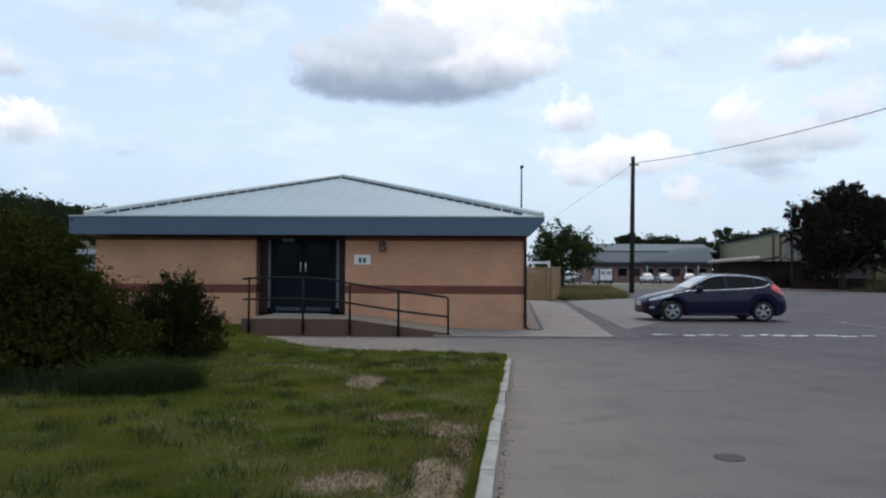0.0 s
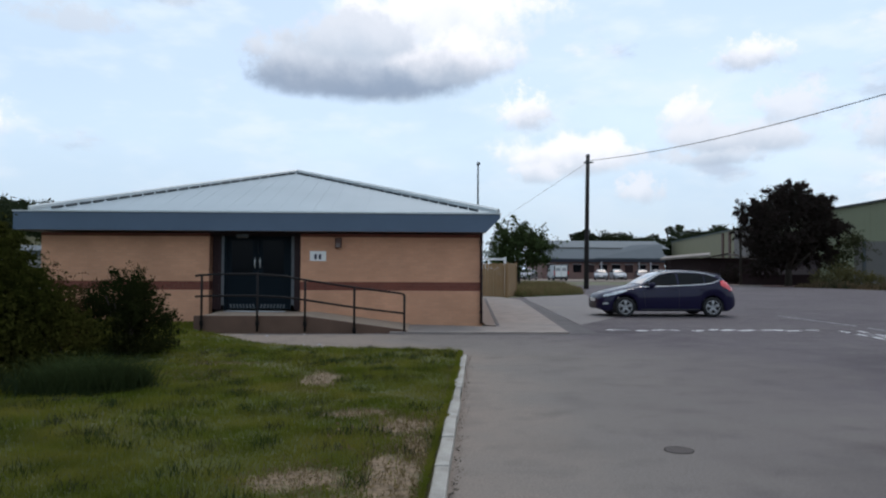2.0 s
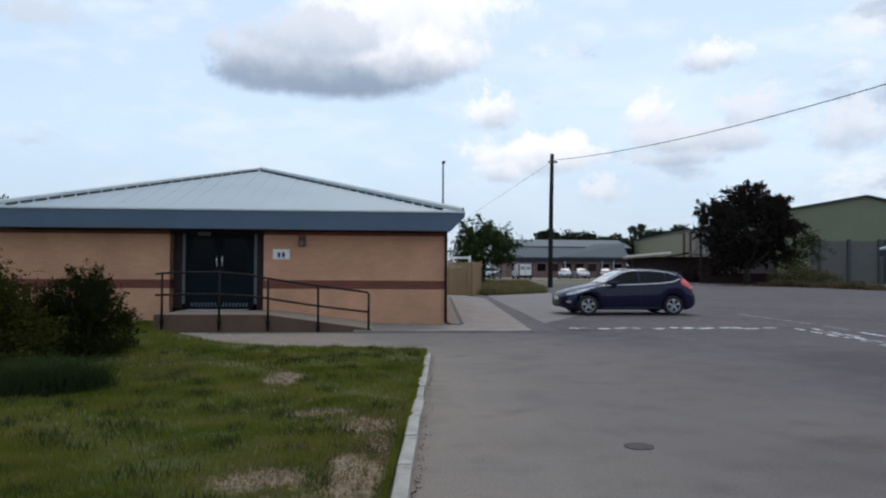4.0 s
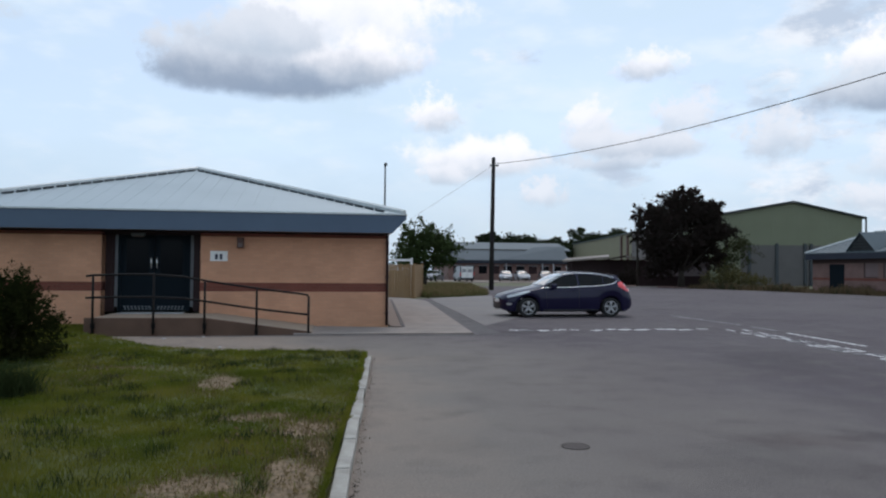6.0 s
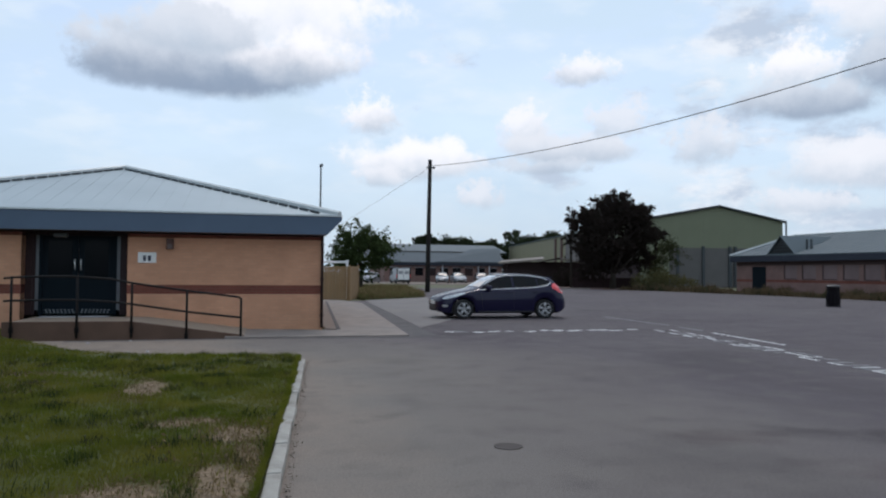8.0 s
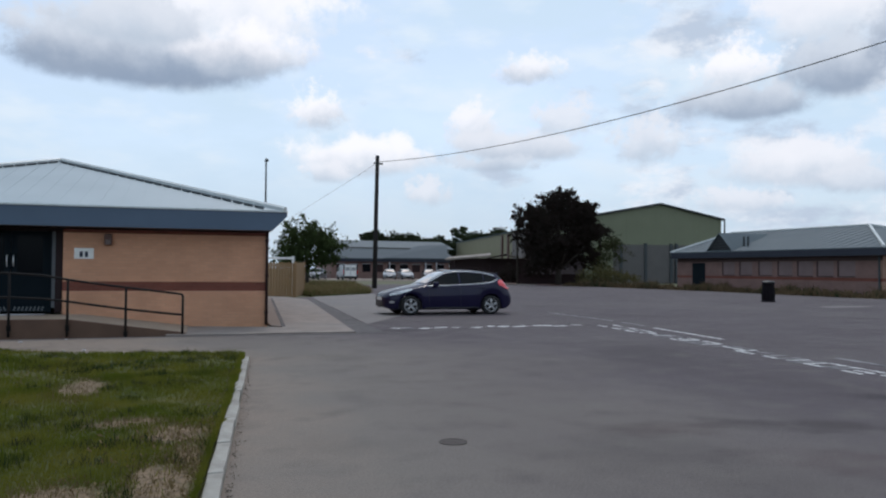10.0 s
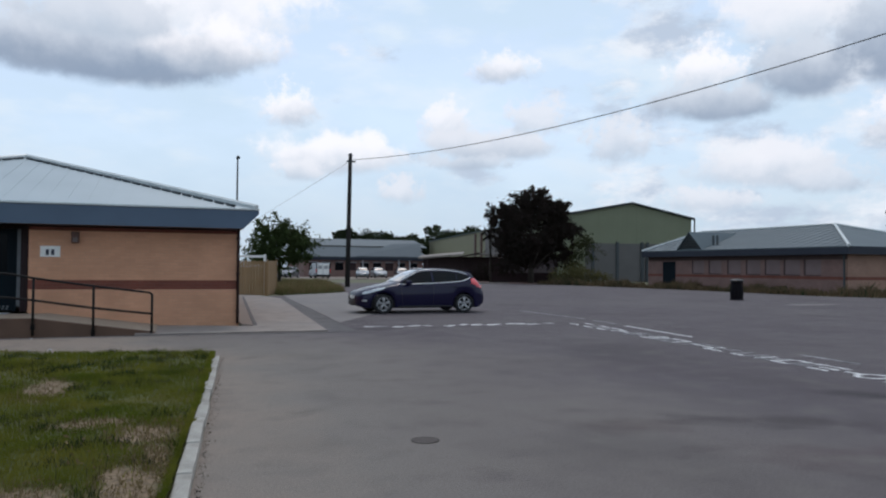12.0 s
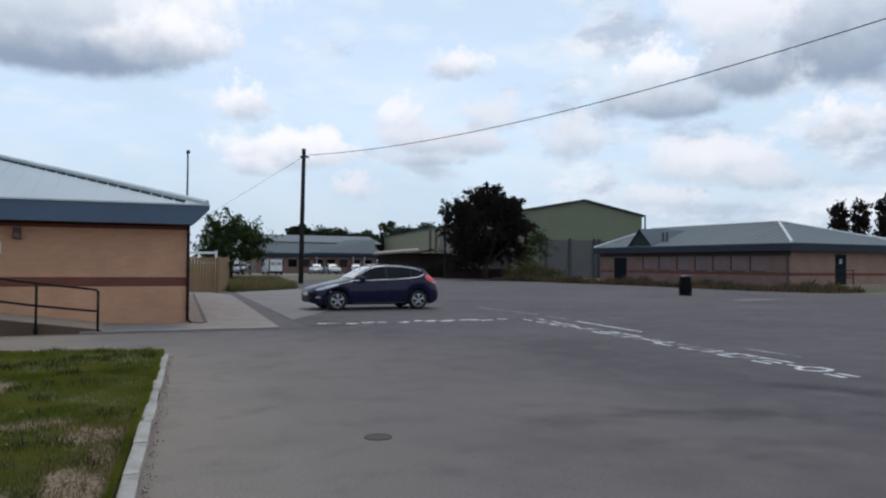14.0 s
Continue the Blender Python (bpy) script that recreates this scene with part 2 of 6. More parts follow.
def dusty_lane(m):
    """Paler, dustier wear on the asphalt near the kerb, fading out across the road, and fine stone speckle."""
    N, L = m.node_tree.nodes, m.node_tree.links
    b = N["Principled BSDF"]
    old = b.inputs["Base Color"].links[0].from_socket
    tc = N.new("ShaderNodeTexCoord")
    sep = N.new("ShaderNodeSeparateXYZ")
    L.new(tc.outputs["Object"], sep.inputs[0])
    n = N.new("ShaderNodeTexNoise")
    n.inputs["Scale"].default_value, n.inputs["Detail"].default_value = 0.5, 7
    L.new(tc.outputs["Object"], n.inputs["Vector"])

    def calc(op, a, c):
        q = N.new("ShaderNodeMath")
        q.operation = op
        for i, v in enumerate((a, c)):
            if isinstance(v, float):
                q.inputs[i].default_value = v
            else:
                L.new(v, q.inputs[i])
        return q.outputs[0]

    across = calc("SUBTRACT", sep.outputs[0], calc("MULTIPLY", sep.outputs[1], 0.106))
    across = calc("ADD", across, calc("MULTIPLY", calc("SUBTRACT", n.outputs[0], 0.5), 3.0))
    # the crossing behind the lawn is less dusty
    across = calc("ADD", across, calc("MULTIPLY", calc("MAXIMUM", calc("SUBTRACT", sep.outputs[1], 12.6), 0.0), 0.7))
    col = old
    for lo, hi, k, c in ((0.2, 6.2, 0.85, (0.205, 0.180, 0.155)), (-0.4, 0.9, 0.8, (0.24, 0.19, 0.155))):
        r = N.new("ShaderNodeMapRange")
        r.inputs[1].default_value, r.inputs[2].default_value, r.inputs[3].default_value, r.inputs[4].default_value = lo, hi, k, 0.0
        L.new(across, r.inputs[0])
        x = N.new("ShaderNodeMix")
        x.data_type = "RGBA"
        L.new(r.outputs[0], x.inputs[0])
        L.new(col, x.inputs[6])
        x.inputs[7].default_value = (*c, 1)
        col = x.outputs[2]
    # oil-dark blotches, and one long dark stain in the yard
    bl = N.new("ShaderNodeTexNoise")
    bl.inputs["Scale"].default_value, bl.inputs["Detail"].default_value = 0.3, 8
    L.new(tc.outputs["Object"], bl.inputs["Vector"])
    st = N.new("ShaderNodeTexNoise")
    st.inputs["Scale"].default_value, st.inputs["Detail"].default_value = 1.7, 9
    L.new(tc.outputs["Object"], st.inputs["Vector"])

    def wear(f, lo, hi, k0, k1, c):
        r = N.new("ShaderNodeMapRange")
        for i, v in enumerate((lo, hi, k0, k1)):
            r.inputs[i + 1].default_value = v
        L.new(f, r.inputs[0])
        x = N.new("ShaderNodeMix")
        x.data_type = "RGBA"
        L.new(r.outputs[0], x.inputs[0])
        L.new(col, x.inputs[6])
        x.inputs[7].default_value = (*c, 1)
        return x.outputs[2]

    # middle of a stain, half length, half width, its turn, depth of colour
    for cx, cy, rx, ry, turn, k, c in ((8.35, 6.35, 0.85, 0.3, -58, 0.75, (0.036, 0.030, 0.034)), (6.0, 5.75, 0.95, 0.26, -24, 0.6, (0.045, 0.036, 0.038)), (4.45, 6.0, 0.45, 0.3, 10, 0.4, (0.07, 0.045, 0.042)),
                                       (5.4, 4.5, 0.8, 0.35, -20, 0.4, (0.08, 0.05, 0.052)), (7.2, 4.6, 1.0, 0.4, -40, 0.4, (0.06, 0.045, 0.05)), (5.2, 17.6, 0.9, 0.35, 0, 0.7, (0.045, 0.038, 0.04))):
        ct, sn = math.cos(radians(turn)), math.sin(radians(turn))
        ox, oy = calc("SUBTRACT", sep.outputs[0], cx), calc("SUBTRACT", sep.outputs[1], cy)
        ux = calc("ADD", calc("MULTIPLY", ox, ct / rx), calc("MULTIPLY", oy, sn / rx))
        uy = calc("ADD", calc("MULTIPLY", ox, -sn / ry), calc("MULTIPLY", oy, ct / ry))
        f = calc("SQRT", calc("ADD", calc("MULTIPLY", ux, ux), calc("MULTIPLY", uy, uy)), 0.0)
        f = calc("ADD", f, calc("MULTIPLY", calc("SUBTRACT", st.outputs[0], 0.5), 4.0))
        col = wear(f, 0.2, 1.5, k, 0.0, c)
    # broad oily darkening and a paler, scuffed mottle at hand's width to a metre
    col = wear(bl.outputs[0], 0.44, 0.28, 0.0, 0.45, (0.045, 0.038, 0.040))
    col = wear(st.outputs[0], 0.52, 0.72, 0.0, 0.35, (0.16, 0.145, 0.13))
    col = wear(st.outputs[0], 0.48, 0.28, 0.0, 0.35, (0.07, 0.06, 0.06))
    sp = N.new("ShaderNodeTexNoise")
    sp.inputs["Scale"].default_value, sp.inputs["Detail"].default_value = 55.0, 3
    L.new(tc.outputs["Object"], sp.inputs["Vector"])
    r = N.new("ShaderNodeMapRange")
    r.inputs[1].default_value, r.inputs[2].default_value, r.inputs[3].default_value, r.inputs[4].default_value = 0.3, 0.7, 0.8, 1.2
    L.new(sp.outputs[0], r.inputs[0])
    h = N.new("ShaderNodeHueSaturation")
    L.new(col, h.inputs["Color"])
    L.new(r.outputs[0], h.inputs["Value"])
    L.new(h.outputs[0], b.inputs["Base Color"])


dusty_lane(M_ASPHALT)
M_DARKASPHALT = material("dark_asphalt", (0.078, 0.070, 0.072), 0.85, spec=0.3, second=(0.125, 0.113, 0.112), scale=2.2, amount=0.8, bump=0.4, bump_scale=90)
M_CONCRETE = material("concrete_paving", (0.265, 0.22, 0.192), 0.85, second=(0.165, 0.137, 0.122), scale=1.6, amount=0.75, bump=0.3, third=(0.19, 0.17, 0.16), third_scale=0.45)
M_APRON = material("apron", (0.17, 0.152, 0.146), 0.8, second=(0.125, 0.112, 0.112), scale=0.9, bump=0.3, spec=0.4, third=(0.19, 0.165, 0.145), third_scale=0.3)
M_PINKGRAVEL = material("pink_gravel", (0.20, 0.155, 0.13), 0.95, second=(0.15, 0.12, 0.10), scale=0.4)
M_KERB = material("kerb_concrete", (0.40, 0.38, 0.345), 0.95, second=(0.24, 0.225, 0.20), scale=6.0, amount=0.7, bump=0.5, vary=0.14, spec=0.2, third=(0.27, 0.245, 0.21), third_scale=1.6)
M_SOIL = material("lawn_soil", (0.052, 0.066, 0.012), 0.95, second=(0.084, 0.074, 0.022), scale=0.9, amount=0.7, bump=0.6, bump_scale=30)
M_GROUND = material("rough_ground", (0.09, 0.095, 0.045), 0.95, second=(0.13, 0.11, 0.065), scale=0.12, bump=0.4, bump_scale=4)
M_BUFF = brick_material("buff_brick", (0.60, 0.31, 0.188), (0.55, 0.278, 0.166), (0.49, 0.285, 0.185))
M_RED = brick_material("brown_brick", (0.19, 0.055, 0.036), (0.155, 0.045, 0.03), (0.17, 0.08, 0.058))
# lighter copy of the range's brick, for its better lit end wall
M_PINKLIT = brick_material("pink_brick_lit", (0.33, 0.195, 0.145), (0.29, 0.168, 0.126), (0.28, 0.19, 0.15))
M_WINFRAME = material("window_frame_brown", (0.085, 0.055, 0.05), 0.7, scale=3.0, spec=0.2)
# the same brick with shade put into its colour
M_PINKSHADE = brick_material("pink_brick_shaded", (0.225, 0.130, 0.112), (0.19, 0.108, 0.094), (0.20, 0.138, 0.12))
M_FASCIA = material("fascia_blue", (0.072, 0.112, 0.17), 0.5, second=(0.06, 0.094, 0.145), scale=1.2, amount=0.6, bump=0.05)
# fascia colour darkened to carry the shade on the ranges' eaves
M_FASCIASHADE = material("fascia_shaded", (0.03, 0.034, 0.048), 0.6, scale=1.2, spec=0.2)
M_FARROOF2 = material("far_roof_blue", (0.085, 0.102, 0.115), 0.8, spec=0.2, second=(0.072, 0.088, 0.10), scale=0.6)
M_COVERED = material("window_film", (0.20, 0.142, 0.138), 0.6, scale=1.0, spec=0.2)
M_SOFFIT = material("soffit", (0.20, 0.15, 0.15), 0.7, scale=2.0)
M_ROOF = material("metal_roof", (0.345, 0.40, 0.425), 0.5, 0.2, second=(0.295, 0.345, 0.37), scale=0.5, amount=0.7)
M_ROOFTRIM = material("roof_trim", (0.55, 0.58, 0.58), 0.5, 0.2, scale=3.0)
M_RIB = material("dark_trim", (0.05, 0.06, 0.065), 0.6, scale=3.0)
M_FARROOF = material("far_roof", (0.105, 0.13, 0.142), 0.65, 0.0, spec=0.25, second=(0.085, 0.108, 0.122), scale=0.6)
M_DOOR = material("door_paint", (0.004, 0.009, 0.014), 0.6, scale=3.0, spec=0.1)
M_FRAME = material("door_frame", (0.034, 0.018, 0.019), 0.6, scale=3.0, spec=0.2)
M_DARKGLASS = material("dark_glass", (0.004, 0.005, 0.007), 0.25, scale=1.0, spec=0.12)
M_STEEL = material("handle_steel", (0.7, 0.7, 0.7), 0.35, 0.6, scale=8.0)
M_RAIL = material("rail_paint", (0.010, 0.010, 0.011), 0.65, second=(0.024, 0.017, 0.014), scale=9.0, spec=0.15)
M_WHITE = material("white_paint", (0.78, 0.78, 0.76), 0.6, second=(0.66, 0.66, 0.63), scale=5.0)
M_MARK = material("road_marking", (0.70, 0.69, 0.68), 0.8, second=(0.20, 0.19, 0.19), scale=9.0, amount=0.85, contrast=(0.42, 0.62))
M_MARKWORN = material("worn_marking", (0.30, 0.295, 0.3), 0.85, second=(0.1, 0.1, 0.105), scale=4.0, amount=0.95, contrast=(0.38, 0.6))
M_INK = material("ink", (0.03, 0.035, 0.06), 0.6, scale=8.0)
M_WOOD = material("fence_timber", (0.27, 0.165, 0.08), 0.85, second=(0.185, 0.115, 0.058), scale=3.0, stretch=(6, 6, 0.6), vary=0.15)
M_POLE = material("pole_timber", (0.016, 0.013, 0.012), 0.95, second=(0.026, 0.02, 0.018), scale=2.0, stretch=(8, 8, 0.4), bump=0.4)
M_GALV = material("galvanised", (0.14, 0.15, 0.16), 0.55, 0.4, scale=6.0)
M_BARK = material("bark", (0.035, 0.028, 0.022), 0.95, second=(0.06, 0.05, 0.04), scale=5.0, bump=0.6, bump_scale=18)
M_LEAF_DARK = leaf_material("leaf_dark", (0.026, 0.022, 0.018), (0.034, 0.024, 0.022), share=0.1)
M_LEAF_BUSH = leaf_material("leaf_bush", (0.026, 0.032, 0.007), (0.056, 0.053, 0.013), 0.12, share=0.1)
M_LEAF_SMALL = leaf_material("leaf_small_bush", (0.018, 0.024, 0.008), (0.030, 0.030, 0.010), 0.25, share=0.1)
M_LEAF_RED = leaf_material("leaf_red", (0.055, 0.030, 0.016), (0.045, 0.034, 0.014))
M_LEAF_GREEN = leaf_material("leaf_green", (0.058, 0.082, 0.032), (0.038, 0.054, 0.022))
M_LEAF_SAGE = leaf_material("leaf_sage", (0.04, 0.056, 0.03), (0.03, 0.042, 0.02))
M_LEAF_OLIVE = leaf_material("leaf_olive", (0.115, 0.10, 0.042), (0.075, 0.072, 0.035))
M_TUFT = leaf_material("tuft_blade", (0.036, 0.052, 0.020), (0.026, 0.036, 0.014))
M_LEAF_VERGE = leaf_material("leaf_verge", (0.15, 0.145, 0.06), (0.105, 0.11, 0.045))
M_LEAF_YOUNG = leaf_material("leaf_young", (0.060, 0.066, 0.032), (0.045, 0.046, 0.026))
M_LEAF_FAR = leaf_material("leaf_far", (0.030, 0.042, 0.022), (0.045, 0.055, 0.03))
M_GRASS = translucent(material("grass_blade", (0.108, 0.132, 0.018), 0.95, second=(0.185, 0.168, 0.034), scale=1.1, amount=0.9, vary=0.06, spec=0.0, third=(0.044, 0.068, 0.010), third_scale=1.3), 0.45)
M_DRY = leaf_material("dry_blade", (0.155, 0.112, 0.068), (0.115, 0.085, 0.05), 0.3)
M_STRAW = leaf_material("straw_blade", (0.205, 0.15, 0.082), (0.15, 0.115, 0.055), 0.3)
M_HALL = material("hall_cladding", (0.185, 0.20, 0.13), 0.7, second=(0.165, 0.178, 0.115), scale=0.4, amount=0.7)
M_HALLSIDE = material("hall_side", (0.225, 0.205, 0.128), 0.7, second=(0.195, 0.18, 0.112), scale=0.4)
M_HALLGREY = material("hall_base", (0.125, 0.117, 0.112), 0.8, second=(0.10, 0.094, 0.09), scale=0.7)
M_CARBLUE = material("car_paint", (0.0055, 0.0045, 0.028), 0.5, 0.0, scale=2.0, coat=0.55, amount=0.2, spec=0.08)
M_SILVER = material("silver_paint", (0.17, 0.175, 0.19), 0.35, 0.3, scale=2.0, coat=0.4, amount=0.2)
M_REDCAR = material("maroon_paint", (0.05, 0.02, 0.025), 0.3, 0.3, scale=2.0, coat=0.5, amount=0.2)
M_VANWHITE = material("van_white", (0.30, 0.305, 0.32), 0.45, scale=2.0, coat=0.2, amount=0.15)
M_TYRE = material("tyre", (0.014, 0.014, 0.015), 0.85, scale=8.0)
M_ALLOY = material("alloy", (0.45, 0.45, 0.46), 0.4, 0.5, scale=8.0)
M_BLACKPL = material("black_plastic", (0.012, 0.012, 0.014), 0.5, scale=8.0)
M_CARGLASS = material("car_glass", (0.004, 0.005, 0.006), 0.05, scale=1.0, spec=0.16)
M_SCREEN = material("screen_glass", (0.03, 0.034, 0.04), 0.04, scale=1.0, spec=0.8, coat=1.0)
M_CHROME = material("chrome", (0.72, 0.73, 0.75), 0.35, 0.3, scale=8.0, amount=0.1)
M_TAILRED = material("tail_lens", (0.75, 0.03, 0.04), 0.15, scale=8.0, coat=0.8, amount=0.2)
M_HEADLENS = material("head_lens", (0.5, 0.52, 0.55), 0.1, 0.3, scale=8.0, coat=1.0, amount=0.3)
M_IRON = material("cast_iron", (0.105, 0.09, 0.084), 0.9, 0.0, spec=0.1, scale=12.0, bump=0.5, bump_scale=70)
M_RAMP = material("ramp_render", (0.34, 0.26, 0.195), 0.9, second=(0.25, 0.185, 0.14), scale=2.0, bump=0.3)
M_RAMPSIDE = material("ramp_side", (0.13, 0.075, 0.052), 0.95, second=(0.085, 0.05, 0.036), scale=2.5, bump=0.4)
M_REDSOIL = material("red_earth", (0.11, 0.048, 0.036), 0.95, second=(0.075, 0.038, 0.03), scale=0.8, bump=0.5, bump_scale=10)
M_BIN = material("bin_black", (0.008, 0.006, 0.008), 0.7, scale=6.0, spec=0.1)
M_PALE = material("pale_render", (0.42, 0.42, 0.44), 0.85, scale=1.0)
M_LENS = material("dull_lens", (0.14, 0.10, 0.09), 0.4, scale=6.0)
M_LAMP = material("lamp_housing", (0.10, 0.045, 0.035), 0.6, scale=6.0)


# bare, dry places in the lawn: x, y and half sizes
BARE = [(-1.0, 9.7, 0.26, 0.75), (-0.66, 5.2, 0.34, 0.30), (-0.02, 5.2, 0.2, 0.9), (0.16, 6.1, 0.1, 0.5), (0.08, 6.9, 0.25, 0.35), (-0.3, 4.2, 0.5, 0.5), (-0.35, 7.5, 0.35, 0.2), (-2.6, 11.4, 0.5, 0.16)]


def worn_soil(m):
    """Dry tan earth showing through the soil at the bare places, with ragged soft edges."""
    N, L = m.node_tree.nodes, m.node_tree.links
    b = N["Principled BSDF"]
    col = b.inputs["Base Color"].links[0].from_socket
    tc = N.new("ShaderNodeTexCoord")
    n = N.new("ShaderNodeTexNoise")
    n.inputs["Scale"].default_value, n.inputs["Detail"].default_value = 3.5, 8
    L.new(tc.outputs["Object"], n.inputs["Vector"])
    grit = N.new("ShaderNodeTexNoise")
    grit.inputs["Scale"].default_value, grit.inputs["Detail"].default_value = 22.0, 5
    L.new(tc.outputs["Object"], grit.inputs["Vector"])
    tan = N.new("ShaderNodeMix")
    tan.data_type = "RGBA"
    gr = N.new("ShaderNodeMapRange")
    gr.inputs[1].default_value, gr.inputs[2].default_value = 0.38, 0.62
    L.new(grit.outputs[0], gr.inputs[0])
    L.new(gr.outputs[0], tan.inputs[0])
    tan.inputs[6].default_value, tan.inputs[7].default_value = (0.115, 0.08, 0.045, 1), (0.235, 0.162, 0.1, 1)
    for cx, cy, rx, ry in BARE:
        mp = N.new("ShaderNodeMapping")
        mp.inputs["Location"].default_value = (-cx / rx, -cy / ry, 0)
        mp.inputs["Scale"].default_value = (1 / rx, 1 / ry, 0)
        L.new(tc.outputs["Object"], mp.inputs["Vector"])
        ln = N.new("ShaderNodeVectorMath")
        ln.operation = "LENGTH"
        L.new(mp.outputs[0], ln.inputs[0])
        q = N.new("ShaderNodeMath")
        q.operation = "MULTIPLY_ADD"
        L.new(n.outputs[0], q.inputs[0])
        q.inputs[1].default_value = 2.2
        L.new(ln.outputs["Value"], q.inputs[2])
        r = N.new("ShaderNodeMapRange")
        r.inputs[1].default_value, r.inputs[2].default_value, r.inputs[3].default_value, r.inputs[4].default_value = 1.7, 2.5, 1.0, 0.0
        L.new(q.outputs[0], r.inputs[0])
        x = N.new("ShaderNodeMix")
        x.data_type = "RGBA"
        L.new(r.outputs[0], x.inputs[0])
        L.new(col, x.inputs[6])
        L.new(tan.outputs[2], x.inputs[7])
        col = x.outputs[2]
    L.new(col, b.inputs["Base Color"])


worn_soil(M_SOIL)


# ---- mesh helpers ----
def part(name, bm, mat, parent=None, label="", smooth=False):
    me = bpy.data.meshes.new(name)
    bmesh.ops.recalc_face_normals(bm, faces=bm.faces)
    if smooth:
        for f in bm.faces:
            f.smooth = True
    bm.to_mesh(me)
    bm.free()
    me.materials.append(mat)
    ob = new(name, me)
    if parent:
        ob.parent = parent
    return tagged(ob, label)


def raw(name, verts, faces, mat, parent=None, label="", smooth=False):
    me = bpy.data.meshes.new(name)
    me.from_pydata(verts, [], faces)
    me.materials.append(mat)
    if smooth:
        me.polygons.foreach_set("use_smooth", [True] * len(me.polygons))
    ob = new(name, me)
    if parent:
        ob.parent = parent
    return tagged(ob, label)


def empty(name, m=None, **tags):
    ob = new(name)
    ob.empty_display_size = 0.2
    if m is not None:
        ob.matrix_world = m
    return tagged(ob, **tags)


def box(x0, x1, y0, y1, z0, z1, bevel=0.0, bm=None):
    own = bmesh.new()
    vs = [own.verts.new(c) for c in ((x0, y0, z0), (x1, y0, z0), (x1, y1, z0), (x0, y1, z0), (x0, y0, z1), (x1, y0, z1), (x1, y1, z1), (x0, y1, z1))]
    for f in ((0, 3, 2, 1), (4, 5, 6, 7), (0, 1, 5, 4), (1, 2, 6, 5), (2, 3, 7, 6), (3, 0, 4, 7)):
        own.faces.new([vs[i] for i in f])
    if bevel:
        bmesh.ops.bevel(own, geom=own.edges[:], offset=bevel, segments=2, affect="EDGES", profile=0.6)
    if bm is None:
        return own
    me = bpy.data.meshes.new("tmp")
    own.to_mesh(me)
    own.free()
    bm.from_mesh(me)
    bpy.data.meshes.remove(me)
    return bm


def tube(points, radius, sides=8, bm=None, caps=True):
    """A tube along points; radius: one number or one for each point."""
    bm = bm or bmesh.new()
    pts = [Vector(p) for p in points]
    rad = radius if isinstance(radius, (list, tuple)) else [radius] * len(pts)
    rings = []
    side = None
    for i, p in enumerate(pts):
        d = (pts[min(i + 1, len(pts) - 1)] - pts[max(i - 1, 0)]).normalized()
        if side is None:
            side = d.orthogonal().normalized()
        side = (side - d * side.dot(d)).normalized()
        up = d.cross(side)
        rings.append([bm.verts.new(p + rad[i] * (math.cos(a) * side + math.sin(a) * up)) for a in (2 * math.pi * k / sides for k in range(sides))])
    for a, b in zip(rings, rings[1:]):
        for k in range(sides):
            bm.faces.new((a[k], a[(k + 1) % sides], b[(k + 1) % sides], b[k]))
    if caps:
        bm.faces.new(rings[0][::-1])
        bm.faces.new(rings[-1])
    return bm


def prism(outline, z0, z1, bm=None):
    """A flat plate of the plan outline between two heights."""
    bm = bm or bmesh.new()
    lo = [bm.verts.new((x, y, z0)) for x, y in outline]
    hi = [bm.verts.new((x, y, z1)) for x, y in outline]
    bm.faces.new(lo[::-1])
    bm.faces.new(hi)
    for i in range(len(lo)):
        j = (i + 1) % len(lo)
        bm.faces.new((lo[i], lo[j], hi[j], hi[i]))
    return bm


def slab(corners, thick, bm=None):
    """A plate on 3D corners in one plane, thickened downwards."""
    bm = bm or bmesh.new()
    hi = [bm.verts.new(c) for c in corners]
    lo = [bm.verts.new((c[0], c[1], c[2] - thick)) for c in corners]
    bm.faces.new(hi)
    bm.faces.new(lo[::-1])
    for i in range(len(hi)):
        j = (i + 1) % len(hi)
        bm.faces.new((lo[i], lo[j], hi[j], hi[i]))
    return bm

# ---- ground ----
KX0, KY0, KX1, KY1 = 0.342, 5.04, 1.252, 13.45           # road-side face of the kerb


def kerb_x(y):
    return KX0 + (KX1 - KX0) * (y - KY0) / (KY1 - KY0)


tagged(part("ground", prism([(-1500, -1500), (1500, -1500), (1500, 1500), (-1500, 1500)], -1.0, -0.03), M_GROUND),
       "rough grassy ground reaching the horizon", "ground", kind="structure")
tagged(part("road", prism([(kerb_x(-14), -14), (60, -14), (41.0, 27.0), (37.5, 33.5), (37.8, 47.0), (36.0, 60.0), (33.0, 66.5), (20.0, 70.0), (14.8, 68.0), (13.4, 56.0), (10.8, 44.0), (7.0, 39.5), (5.2, 38.0), (2.2, 19.0),
                           (2.0, 17.3), (-4.0, 17.3), (-4.4, 15.5), (kerb_x(13.0), 13.0)], -0.2, 0.0), M_ASPHALT),
       "worn grey asphalt of road and yard", "road", kind="structure")
tagged(part("pavement", prism([(-0.2, 17.35), (3.95, 17.25), (5.75, 35.3), (5.2, 39.0), (3.6, 41.5), (2.5, 41.5), (2.5, 19.0), (0.5, 19.7), (-0.2, 19.7)], -0.2, 0.03), M_CONCRETE),
       "pale concrete pavement beside the brick building", "pavement", kind="structure")
